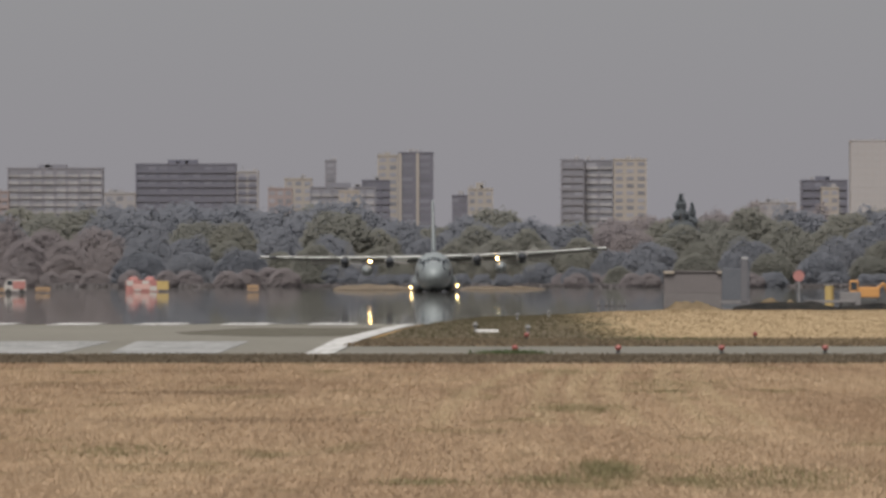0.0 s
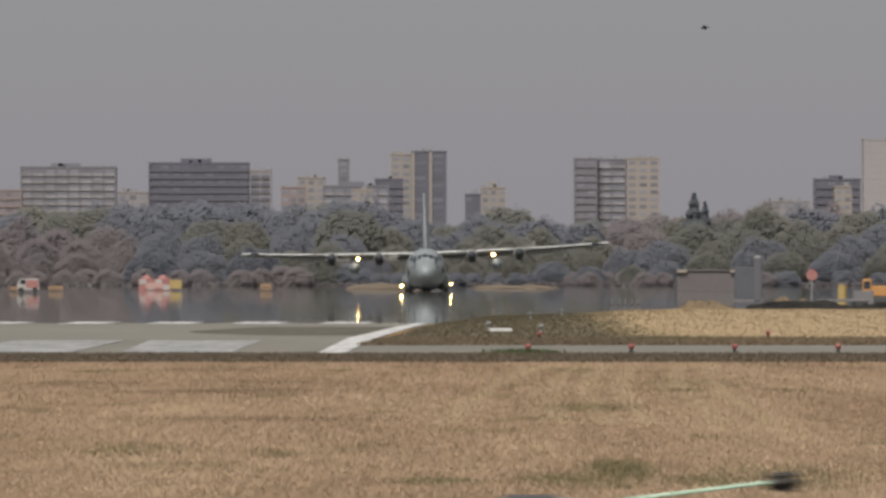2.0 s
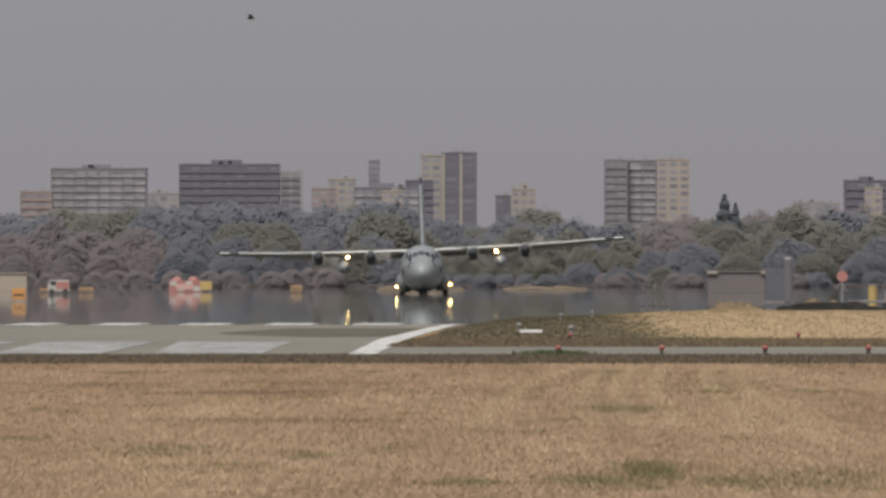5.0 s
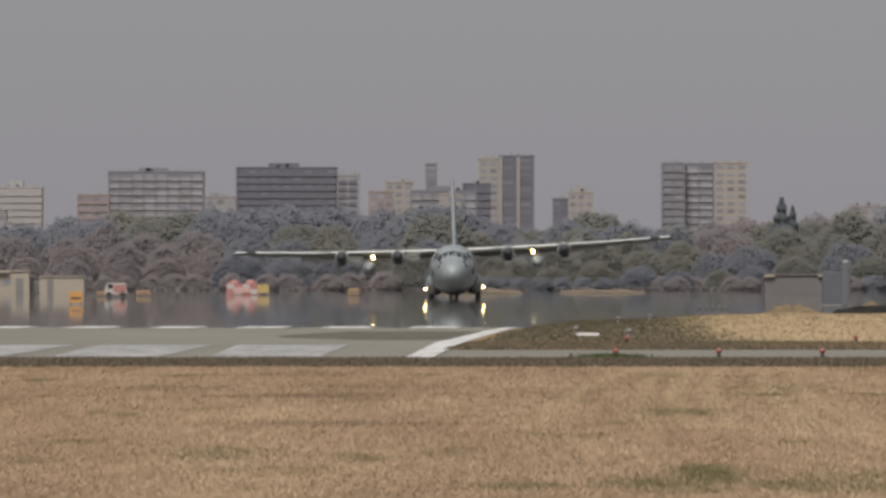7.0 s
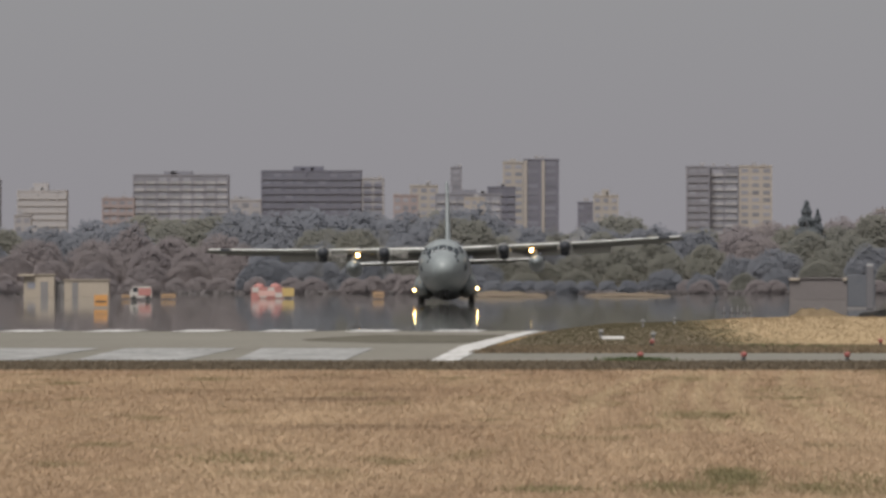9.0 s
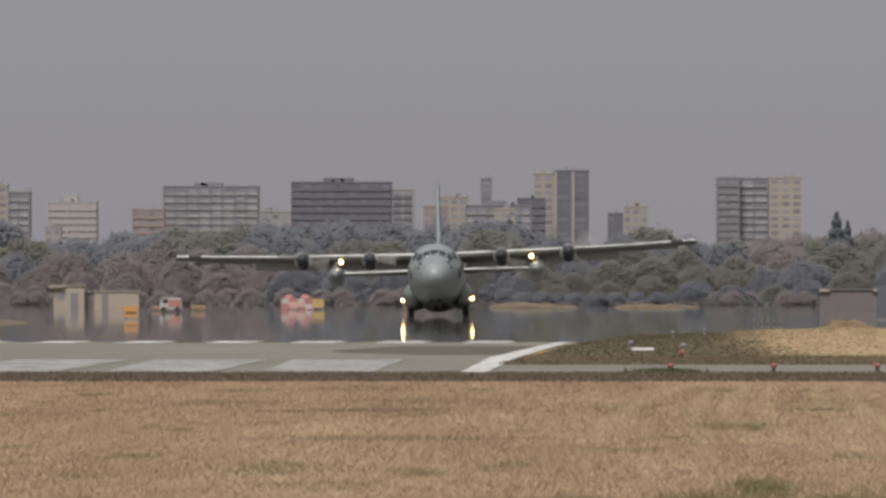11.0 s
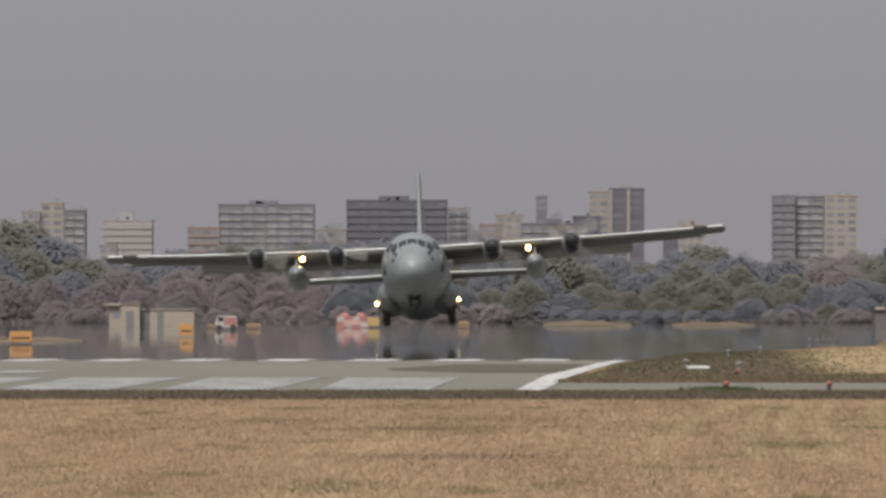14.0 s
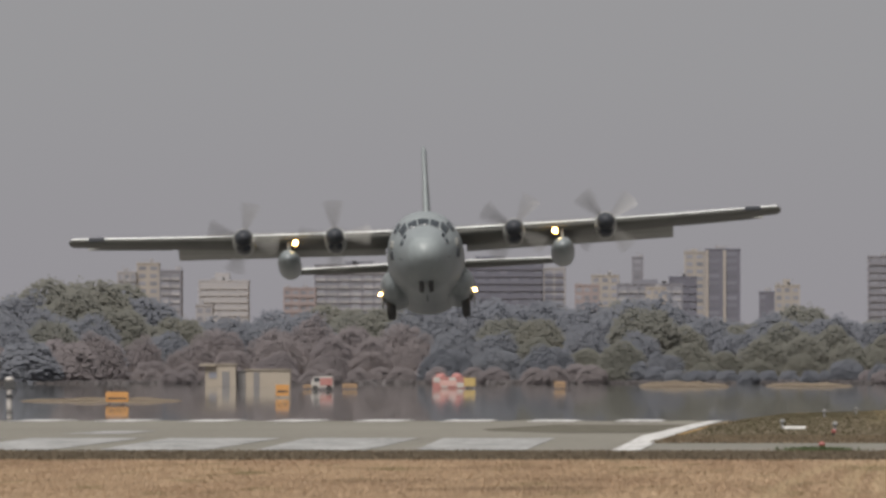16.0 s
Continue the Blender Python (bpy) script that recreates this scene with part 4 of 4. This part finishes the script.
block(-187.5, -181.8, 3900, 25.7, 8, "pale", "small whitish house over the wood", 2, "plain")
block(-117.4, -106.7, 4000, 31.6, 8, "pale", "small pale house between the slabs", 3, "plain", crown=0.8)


# ---------------------------------------------------------------- trees
def crown_mesh(height, spread, seed, leaves, leaf, size, cone=False):
    """A crown: one lumpy dome of foliage from a low skirt to the top, under a loose coat of leaves."""
    rng = np.random.default_rng(seed)
    bm = bmesh.new()
    bmesh.ops.create_icosphere(bm, subdivisions=3, radius=1.0)
    d = np.array([v.co[:] for v in bm.verts])
    faces = [tuple(v.index for v in f.verts) for f in bm.faces]
    bm.free()
    more = rng.normal(size=(leaves, 3))
    more /= np.linalg.norm(more, axis=1)[:, None]

    def swell(u):
        v = Vector(u)
        return 1 + 0.24 * noise.noise(v * 1.3 + Vector((seed, 0, 0))) + 0.07 * noise.noise(v * 3.4 + Vector((0, seed, 0)))

    def place(u, r):
        z = u[:, 2] * r
        if cone:
            w = np.clip((1 - u[:, 2]) / 2, 0.0, 1) ** 0.9 * (0.8 + 0.2 * np.sin(u[:, 2] * 26)) * 1.25
            side = np.sqrt(np.maximum(1e-6, 1 - u[:, 2] ** 2))
            return np.stack([u[:, 0] / side * w * spread * r, u[:, 1] / side * w * spread * r, height * (0.52 + 0.48 * u[:, 2])], 1)
        full = np.where(u[:, 2] < 0, 1.05, 1.0)
        return np.stack([u[:, 0] * r * spread * full, u[:, 1] * r * spread * full, np.maximum(height * (0.34 + 0.66 * z), 0.1)], 1)

    core = place(d, 0.8 * np.array([swell(u) for u in d]))
    c = place(more, np.array([swell(u) for u in more]) * (0.8 + 0.2 * rng.random(leaves) ** 0.7 + 0.045 * np.abs(rng.normal(size=leaves))))
    s = size * (0.6 + 0.8 * rng.random(leaves))
    nrm = np.array([0.0, -0.62, 0.7]) + more * 0.3 + rng.normal(size=(leaves, 3)) * 0.2      # leaves turn to the light, which keeps the crown's shading low in contrast
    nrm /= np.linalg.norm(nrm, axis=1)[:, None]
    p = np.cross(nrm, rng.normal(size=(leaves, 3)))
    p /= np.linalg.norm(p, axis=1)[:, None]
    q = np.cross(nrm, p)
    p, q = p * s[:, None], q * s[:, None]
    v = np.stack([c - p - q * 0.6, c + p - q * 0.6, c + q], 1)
    me = bpy.data.meshes.new("crown")
    me.from_pydata(core.tolist() + v.reshape(-1, 3).tolist(), [], faces + (np.arange(leaves * 3).reshape(-1, 3) + len(core)).tolist())
    me.materials.append(leaf)
    return me


def tree(height, spread, leaf, seed, bare=False, conifer=False, shrub=False):
    rng = np.random.default_rng(seed)
    t = empty("shrub", label="low rounded dry shrub at the foot of the trees", category="shrub", group="shrubs along the airfield") if shrub else empty("tree", label="bare brownish winter tree at the field's edge, distance haze in its colour" if bare else ("dark pointed conifer above the tree line, needles blued with painted haze" if conifer else "dense dull tree at the field's edge, leaves greyed with painted haze"), category="tree", group="trees along the airfield")
    bm = bmesh.new()
    cyl(bm, (0, 0, -0.2), (0.1, 0, height * 0.55), 0.35, 0.16, 8)
    for i in range(7):
        a, z = rng.random() * math.tau, height * (0.25 + 0.4 * rng.random())
        r = spread * (0.3 + 0.3 * rng.random())
        cyl(bm, (0, 0, z), (r * math.cos(a), r * math.sin(a), z + height * (0.15 + 0.2 * rng.random())), 0.13, 0.04, 5)
    part("trunk", bm, BARK, t)
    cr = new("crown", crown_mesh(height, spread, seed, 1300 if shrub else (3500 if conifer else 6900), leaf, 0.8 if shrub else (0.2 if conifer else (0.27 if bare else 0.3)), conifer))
    cr.parent = t
    return t


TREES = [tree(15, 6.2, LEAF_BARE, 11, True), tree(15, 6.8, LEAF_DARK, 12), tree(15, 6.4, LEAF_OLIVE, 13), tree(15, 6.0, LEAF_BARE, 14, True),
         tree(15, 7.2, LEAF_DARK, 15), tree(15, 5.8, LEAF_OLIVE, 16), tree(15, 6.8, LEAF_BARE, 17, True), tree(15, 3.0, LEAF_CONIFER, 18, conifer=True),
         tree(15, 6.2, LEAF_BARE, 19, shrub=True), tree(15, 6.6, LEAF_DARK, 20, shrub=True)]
SKYLINE = [(-149, 16.8), (-143, 18.0), (-136, 20.2), (-128, 20.4), (-120, 19.6), (-115, 15.4), (-108, 13.3), (-95, 12.9), (-84, 15.1), (-63, 15.7), (-47, 15.5), (-31, 16.2),
           (-20, 16.8), (-11, 13.8), (-5, 12.2), (4, 14.7), (12, 15.1), (21, 13.3), (32, 12.9), (39, 14.3), (45, 15.0), (51, 14.9), (61, 15.7), (75, 15.3), (99, 14.7)]
rng = random.Random(21)
used = set()


def plant(kind, x, y, h):
    src, m = TREES[kind], pose(x, y, 0, 0, 0, rng.uniform(0, 360))
    o = src if kind not in used else copy_thing(src, Matrix.Identity(4))
    used.add(kind)
    k = h / 15.3
    o.scale = (k * rng.uniform(0.95, 1.35) * max(1.0, 1.9 - 0.09 * h) * rng.choice((-1, 1)), k * rng.uniform(0.95, 1.2), k)
    o.location, o.rotation_euler = (x, y, 0), (0, 0, rng.uniform(-0.4, 0.4))


for row, (y, drop, gap) in enumerate(((2240, 0.0, 7.5), (2205, 0.8, 8.5), (2165, 3.0, 9.0), (2125, 6.2, 8.5), (2095, 9.0, 8.0), (2082, 12.5, 3.6))):
    x = -152.0 + row * 2.3
    while x < 102:
        h = float(np.interp(x, *zip(*SKYLINE)))
        hh = max(2.4 if row == 5 else 3.6, (h * 0.98 - drop) * rng.uniform(0.9, 1.06))
        evergreen = noise.noise((x * 0.022, row * 0.35, 0.5)) > (-0.2 if row < 2 else 0.05) or (x > 38 and rng.random() < 0.6)
        kind = (9 if evergreen else 8) if row == 5 else (rng.choice((1, 2, 4, 5)) if evergreen else rng.choice((0, 3, 6)))
        plant(kind, x, y + rng.uniform(-17, 17), hh)
        x += gap * rng.uniform(0.75, 1.2)
# Brush paled and blued like the crowns, with the haze in its colour.
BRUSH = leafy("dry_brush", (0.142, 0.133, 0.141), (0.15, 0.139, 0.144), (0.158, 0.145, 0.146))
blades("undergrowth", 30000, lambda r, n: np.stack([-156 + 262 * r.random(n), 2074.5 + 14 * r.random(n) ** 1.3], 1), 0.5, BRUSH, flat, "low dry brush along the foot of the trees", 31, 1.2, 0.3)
plant(7, 45.2, 2190, 18.0)
plant(7, 47.4, 2195, 16.4)

# ---------------------------------------------------------------- huts, markers and gear round the field
WHITE = surface("chalky_white_paint", (0.238, 0.224, 0.217), (0.294, 0.28, 0.266), 0.8, 6, 0.8)
CREAM = surface("cream_render", (0.19, 0.165, 0.138), (0.228, 0.2, 0.168), 0.5, 4, 0.9)
GREYWALL = surface("weathered_grey_wall", (0.105, 0.101, 0.105), (0.133, 0.127, 0.13), 0.5, 4, 0.9)
ORANGE = surface("orange_paint", (0.28, 0.14, 0.049), (0.35, 0.182, 0.063), 1.5, 8, 0.6)
# The same orange for the far markers, dulled in colour to imitate haze.
ORANGE_HAZED = surface("faded_orange_paint", (0.189, 0.126, 0.077), (0.238, 0.154, 0.091), 1.5, 8, 0.7)
YELLOW = surface("yellow_paint", (0.238, 0.175, 0.07), (0.294, 0.217, 0.091), 1.5, 8, 0.6)
# Red of low saturation, shared by hut, van and round sign.
RED = surface("faded_red_paint", (0.2, 0.085, 0.082), (0.25, 0.12, 0.11), 1.5, 8, 0.6)
TARP = surface("dark_tarpaulin", (0.021, 0.021, 0.0224), (0.049, 0.0462, 0.0434), 1.2, 7, 0.7, bump=0.03, spec=0.0)
BANK = surface("distant_dry_bank", (0.175, 0.145, 0.116), (0.21, 0.172, 0.135), 0.3, 2, 0.95, spec=0.0)
STRAW = surface("heaped_straw", (0.182, 0.14, 0.091), (0.238, 0.182, 0.119), 0.8, 6, 0.95, bump=0.05, spec=0.0)


def hut(name, x0, x1, y, h, wall, label, depth=3.0, roof=0.15, cat="hut"):
    o = empty(name, pose((x0 + x1) / 2, y, 0.016), label=label, category=cat)
    w = (x1 - x0) / 2
    part("wall", box(bmesh.new(), -w, w, 0, depth, 0, h - roof, 0.02), wall, o)
    part("roof", box(bmesh.new(), -w - 0.12, w + 0.12, -0.15, depth + 0.15, h - roof, h, 0.03), wall, o)
    return o


o = hut("equipment_hut", -70.9, -66.9, 1500, 3.0, CREAM, "cream equipment hut beside the far runway")
part("eave", box(bmesh.new(), -2.7, -0.6, -0.6, 0.0, 2.7, 2.95, 0.03), CREAM, o)
part("door", box(bmesh.new(), 0.2, 1.2, -0.05, 0.05, 0.0, 2.0, 0.02), GREYWALL, o, "grey door")
part("window", box(bmesh.new(), -1.5, -0.5, -0.04, 0.04, 1.1, 1.9, 0.02), WINDOW, o)
hut("link_building", -66.8, -65.7, 1502, 2.1, GREYWALL, "grey passage between two cream huts", cat="building")
o = hut("store_hut", -65.6, -59.8, 1500, 2.3, CREAM, "pale cream store hut beside the far runway")
part("door", box(bmesh.new(), -1.9, -1.1, -0.05, 0.05, 0.0, 1.9, 0.02), GREYWALL, o, "grey door")


def marker_box(x0, x1, y, h, label, mat=None):
    o = empty("marker_box", pose((x0 + x1) / 2, y, 0.017), label=label, category="marker", group="orange markers")
    w = (x1 - x0) / 2
    part("body", box(bmesh.new(), -w, w, -0.2, 0.2, 0.12, h, 0.03), mat or ORANGE, o)
    for sx in (-w * 0.7, w * 0.7):
        part("leg", cyl(bmesh.new(), (sx, 0, 0), (sx, 0, 0.14), 0.03, 0.03, 8), STEEL, o)
    part("edge", box(bmesh.new(), -w * 0.8, w * 0.8, -0.215, -0.2, h * 0.42, h * 0.55), BLACK, o, "dark band across the face")
    return o


marker_box(-30.15, -29.3, 733, 0.85, "tall orange marker box beside the runway")
marker_box(-31.3, -30.2, 560, 0.62, "orange marker box in the dry grass")
marker_box(-21.2, -20.0, 1250, 0.8, "orange marker box far down the runway", ORANGE_HAZED)
marker_box(-42.4, -40.9, 1200, 0.6, "low orange marker box far down the runway", ORANGE_HAZED)
marker_box(-46.5, -45.6, 1200, 0.5, "small orange marker far down the runway", ORANGE_HAZED)

o = empty("checkered_hut", pose(-33.7, 1290, 0.016), label="red and white checkered localiser hut with domed roofs", category="hut")
part("wall", box(bmesh.new(), -1.8, 1.8, 0, 2.0, 0, 1.3, 0.03), RED, o)
for ix in range(4):
    for iz in range(2):
        if (ix + iz) % 2:
            part("panel", box(bmesh.new(), -1.7 + ix * 0.87, -0.95 + ix * 0.87, -0.03, 0.0, 0.1 + iz * 0.6, 0.66 + iz * 0.6, 0.01), WHITE, o, "white panel")
part("window", box(bmesh.new(), -1.0, 0.9, -0.05, -0.032, 0.3, 0.9, 0.01), surface("pink_panel", (0.294, 0.182, 0.168), (0.336, 0.224, 0.203), 1, 6, 0.7), o, "faded pink panel")
for sx in (-0.95, 0.9):
    part("dome", ball(bmesh.new(), (sx, 1.0, 1.3), 0.62, 1, 1, 0.7), RED, o, smooth=True)
o = empty("sign_board", pose(-31.3, 1288, 0.016), label="yellow sign board on short posts beside the checkered hut", category="sign")
part("board", box(bmesh.new(), -0.65, 0.65, -0.05, 0.05, 0.25, 1.2, 0.02), YELLOW, o)
for sx in (-0.5, 0.5):
    part("post", cyl(bmesh.new(), (sx, 0, 0), (sx, 0, 0.3), 0.04, 0.04, 8), STEEL, o)

o = empty("service_van", pose(-40.8, 1100, 0.016), label="small white and red service van by the runway", category="van")
part("body", rings(bmesh.new(), [[(x, y, z) for x, z in ((-1.0, 0.3), (-1.05, 0.8), (-0.75, 1.35), (0.95, 1.4), (1.05, 0.9), (1.05, 0.3))] for y in (-0.7, 0.7)]), WHITE, o)
part("stripe", box(bmesh.new(), -0.2, 1.0, -0.73, -0.7, 0.5, 1.2, 0.01), RED, o, "red panel")
part("window", box(bmesh.new(), -0.75, -0.25, -0.72, -0.7, 0.85, 1.25, 0.01), GLASS_DARK, o)
for sx in (-0.65, 0.65):
    for sy in (-0.62, 0.62):
        part("wheel", cyl(bmesh.new(), (sx, sy - 0.08, 0.26), (sx, sy + 0.08, 0.26), 0.26, 0.26, 16), BLACK, o, "black tyre")

o = empty("signal_post", pose(-36.0, 560, 0.017), label="black and white signal post beside the runway", category="post")
part("post", cyl(bmesh.new(), (0, 0, 0), (0, 0, 0.75), 0.14, 0.12, 12), WHITE, o)
part("band", cyl(bmesh.new(), (0, 0, 0.3), (0, 0, 0.5), 0.16, 0.16, 12), BLACK, o, "black band")
part("head", box(bmesh.new(), -0.28, 0.28, -0.15, 0.15, 0.75, 1.15, 0.04), BLACK, o, "black lamp head")
part("cap", ball(bmesh.new(), (0, 0, 1.22), 0.22, 1, 1, 0.6), WHITE, o, smooth=True)


def heap(name, x0, x1, y, h, depth, material, label, cat, seed, z=0.0):
    bm = bmesh.new()
    nx, ny = 40, 10
    vs = []
    for j in range(ny + 1):
        row = []
        for i in range(nx + 1):
            u, v = i / nx, j / ny
            e = math.sin(math.pi * u) ** 0.45 * math.sin(math.pi * v) ** 0.6
            k = 0.75 + 0.35 * noise.noise((u * 6 + seed, v * 3, seed)) + 0.06 * noise.noise((u * 21, v * 9, seed))
            row.append(bm.verts.new(((x1 - x0) * (u - 0.5), depth * (v - 0.5), h * e * k - 0.02)))
        vs.append(row)
    for a, b in zip(vs, vs[1:]):
        for i in range(nx):
            bm.faces.new((a[i], a[i + 1], b[i + 1], b[i]))
    bmesh.ops.solidify(bm, geom=bm.faces[:], thickness=0.02)
    ob = mesh_ob(name, bm, material, True)
    ob.matrix_basis = pose((x0 + x1) / 2, y, z)
    return tagged(ob, label, cat)


heap("grass_bank", -14.5, -2.6, 1500, 0.95, 8, BANK, "low bank of pale dry grass beside the far runway", "bank", 1.0, 0.016)
heap("grass_bank", 2.0, 14.0, 1560, 0.7, 8, BANK, "low bank of pale dry grass beside the far runway", "bank", 5.0, 0.016)
heap("grass_bank", -40.5, -31.5, 640, 0.3, 6, BANK, "low strip of dry grass beside the runway", "bank", 2.0, 0.016)
heap("straw_heap", 8.4, 10.9, 447, 0.72, 3, STRAW, "rounded heap of dry cut grass", "heap", 3.0)
heap("straw_heap", 12.2, 14.7, 462, 0.74, 3, STRAW, "long heap of dry cut grass", "heap", 4.0)
heap("tarpaulin", 10.6, 14.6, 424, 0.46, 2.0, TARP, "long low pile under dark tarpaulin on the grass edge", "pile", 6.0, 0.27)
heap("tarpaulin", 14.2, 19.5, 423, 0.36, 2.0, TARP, "long low pile under dark tarpaulin on the grass edge", "pile", 7.5, 0.27)

o = hut("field_shelter", 23.0, 29.8, 1200, 2.3, surface("dull_shelter_wall", (0.096, 0.088, 0.09), (0.112, 0.102, 0.103), 0.4, 3, 0.9, spec=0.0), "grey shelter with white corner posts beyond the rise", cat="shelter")
for sx in (-3.1, 2.5):
    part("corner_cap", box(bmesh.new(), sx - 0.35, sx + 0.75, -0.3, 0.0, 1.98, 2.25, 0.08), CREAM, o, "pale corner cap")
o = empty("sensor_mast", pose(18.3, 700, 0.016), label="stout pale grey sensor mast beyond the rise", category="mast")
part("column", box(bmesh.new(), -0.22, 0.22, -0.22, 0.22, 0, 2.6, 0.08), surface("mast_grey", (0.085, 0.084, 0.092), (0.1, 0.098, 0.106), 0.5, 4, 0.9, spec=0.0), o)
part("head", box(bmesh.new(), -0.2, 0.2, -0.2, 0.2, 2.6, 2.75, 0.04), STEEL, o)
# Added box: its blue-grey stands in for a dark stretch of the tree belt.
o = empty("equipment_cabinet", pose(18.25, 715, 0.016), label="dark blue-grey box behind the mast, standing in for darker trees", category="cabinet")
part("body", box(bmesh.new(), -0.95, 0.75, 0, 1.0, 0.1, 2.1, 0.05), surface("dull_green_paint", (0.07, 0.074, 0.086), (0.086, 0.09, 0.1), 0.8, 5, 0.9, spec=0.0), o)
part("plinth", box(bmesh.new(), -1.0, 0.8, -0.05, 1.05, 0, 0.1), GREYWALL, o)
o = empty("round_sign", pose(21.6, 700, 0.016), label="round red sign on a thin post beyond the rise", category="sign")
part("post", cyl(bmesh.new(), (0, 0, 0), (0, 0, 1.3), 0.05, 0.05, 8), STEEL, o)
part("disc", cyl(bmesh.new(), (0, -0.05, 1.6), (0, 0.0, 1.6), 0.34, 0.34, 24), RED, o, "red disc")
for i, (x, h) in enumerate(((8.1, 0.32), (8.5, 0.28), (8.8, 0.36), (9.15, 0.3), (9.45, 0.33))):
    o = empty("white_post", pose(x, 600, 0.016), label="small pale grey post by the runway edge", category="post", group="white posts")
    part("shaft", cyl(bmesh.new(), (0, 0, 0), (0, 0, h), 0.05, 0.04, 10), GREYWALL, o)
    part("foot", cyl(bmesh.new(), (0, 0, 0), (0, 0, 0.05), 0.1, 0.1, 10), BLACK, o)

o = empty("excavator", pose(21.8, 600, 0.016), label="small orange excavator working beyond the rise", category="excavator")
part("body", box(bmesh.new(), -0.2, 0.9, -0.5, 0.5, 0.45, 1.0, 0.08), ORANGE, o)
part("cab", box(bmesh.new(), -0.65, -0.2, -0.45, 0.45, 0.45, 1.35, 0.08), ORANGE, o)
part("window", box(bmesh.new(), -0.6, -0.27, -0.47, -0.45, 0.85, 1.25, 0.01), GLASS_DARK, o)
part("boom", cyl(bmesh.new(), (0.7, 0, 0.8), (1.15, 0, 1.2), 0.09, 0.07, 8), ORANGE, o)
part("arm", cyl(bmesh.new(), (1.15, 0, 1.2), (1.4, 0, 0.5), 0.07, 0.05, 8), ORANGE, o)
for sy in (-0.4, 0.4):
    part("track", box(bmesh.new(), -0.7, 0.8, sy - 0.15, sy + 0.15, 0.0, 0.42, 0.15), BLACK, o, "black crawler track")
o = empty("yellow_drum", pose(20.1, 600, 0.016), label="yellow drum standing beyond the rise", category="drum")
part("drum", cyl(bmesh.new(), (0, 0, 0), (0, 0, 1.1), 0.24, 0.24, 18), YELLOW, o)
part("rim", cyl(bmesh.new(), (0, 0, 1.08), (0, 0, 1.13), 0.26, 0.26, 18), STEEL, o)
o = empty("trailer", pose(15.0, 446, 0.0), label="low grey trailer with a box body on the grass edge", category="trailer")
part("deck", box(bmesh.new(), -1.0, 0.9, -0.6, 0.6, 0.5, 0.6, 0.03), GREYWALL, o, "grey deck")
part("box_body", box(bmesh.new(), 0.35, 1.15, -0.5, 0.5, 0.3, 0.92, 0.04), GREYWALL, o)
for sx in (-0.5, 0.6):
    part("wheel", cyl(bmesh.new(), (sx, -0.62, 0.26), (sx, -0.5, 0.26), 0.26, 0.26, 18), BLACK, o, "black tyre")
    part("wheel", cyl(bmesh.new(), (sx, 0.5, 0.26), (sx, 0.62, 0.26), 0.26, 0.26, 18), BLACK, o, "black tyre")
part("drawbar", cyl(bmesh.new(), (-1.0, 0, 0.5), (-1.5, 0, 0.35), 0.04, 0.04, 8), STEEL, o)


# ---------------------------------------------------------------- what moves
def motions():
    walk(PLANE, [(t, pose(x, y, z, p, r, h)) for t, x, y, z, p, r, h in FLIGHT])
    for i, (ob, x, y, z) in enumerate(SPIN):
        walk(ob, [(j / FPS, pose(x, y, z, 0, 17 * i + 84 * j, 0)) for j in range(0, int(16 * FPS) + 1)])
    swing = ((0, 0), (12.8, 0), (13.3, -12), (13.9, -34), (14.6, -52), (15.3, -56), (16, -58))
    walk(NOSE_GEAR, [(t, pose(0, -8.6, 1.4) @ pose(0, 0, 0, a) @ pose(0, 8.6, -1.4)) for t, a in swing])
    way = [(0, 24.6, 10.9), (1.0, 17.6, 10.95), (1.5, 14.4, 10.98), (2.0, 10.78, 10.86), (2.5, 7.23, 11.0), (3.0, 3.65, 11.34), (3.5, 0.17, 11.56),
           (5.8, -15.8, 11.22), (6.0, -17.2, 11.17), (6.2, -18.6, 11.0), (6.5, -20.65, 10.77), (16.0, -86.0, 9.0)]
    walk(BIRD, [(t, pose(x, 500, z + 1.4, 0, 0, 0)) for t, x, z in way])
    for w, s in WINGS:
        walk(w, [(j / 10, pose(0, 0, 0, s * 32 * math.sin(j * 1.9), 0, 0)) for j in range(0, 161)])
    for ob, dx in ((TRUCK, 0.2), (BROOM, 0.0)):
        walk(ob, [(0.0, pose(14.93 + dx, 55, -1.742)), (2.0, pose(0.33 + dx, 55, -1.742)), (16.0, pose(-101.9 + dx, 55, -1.742))])


motions()
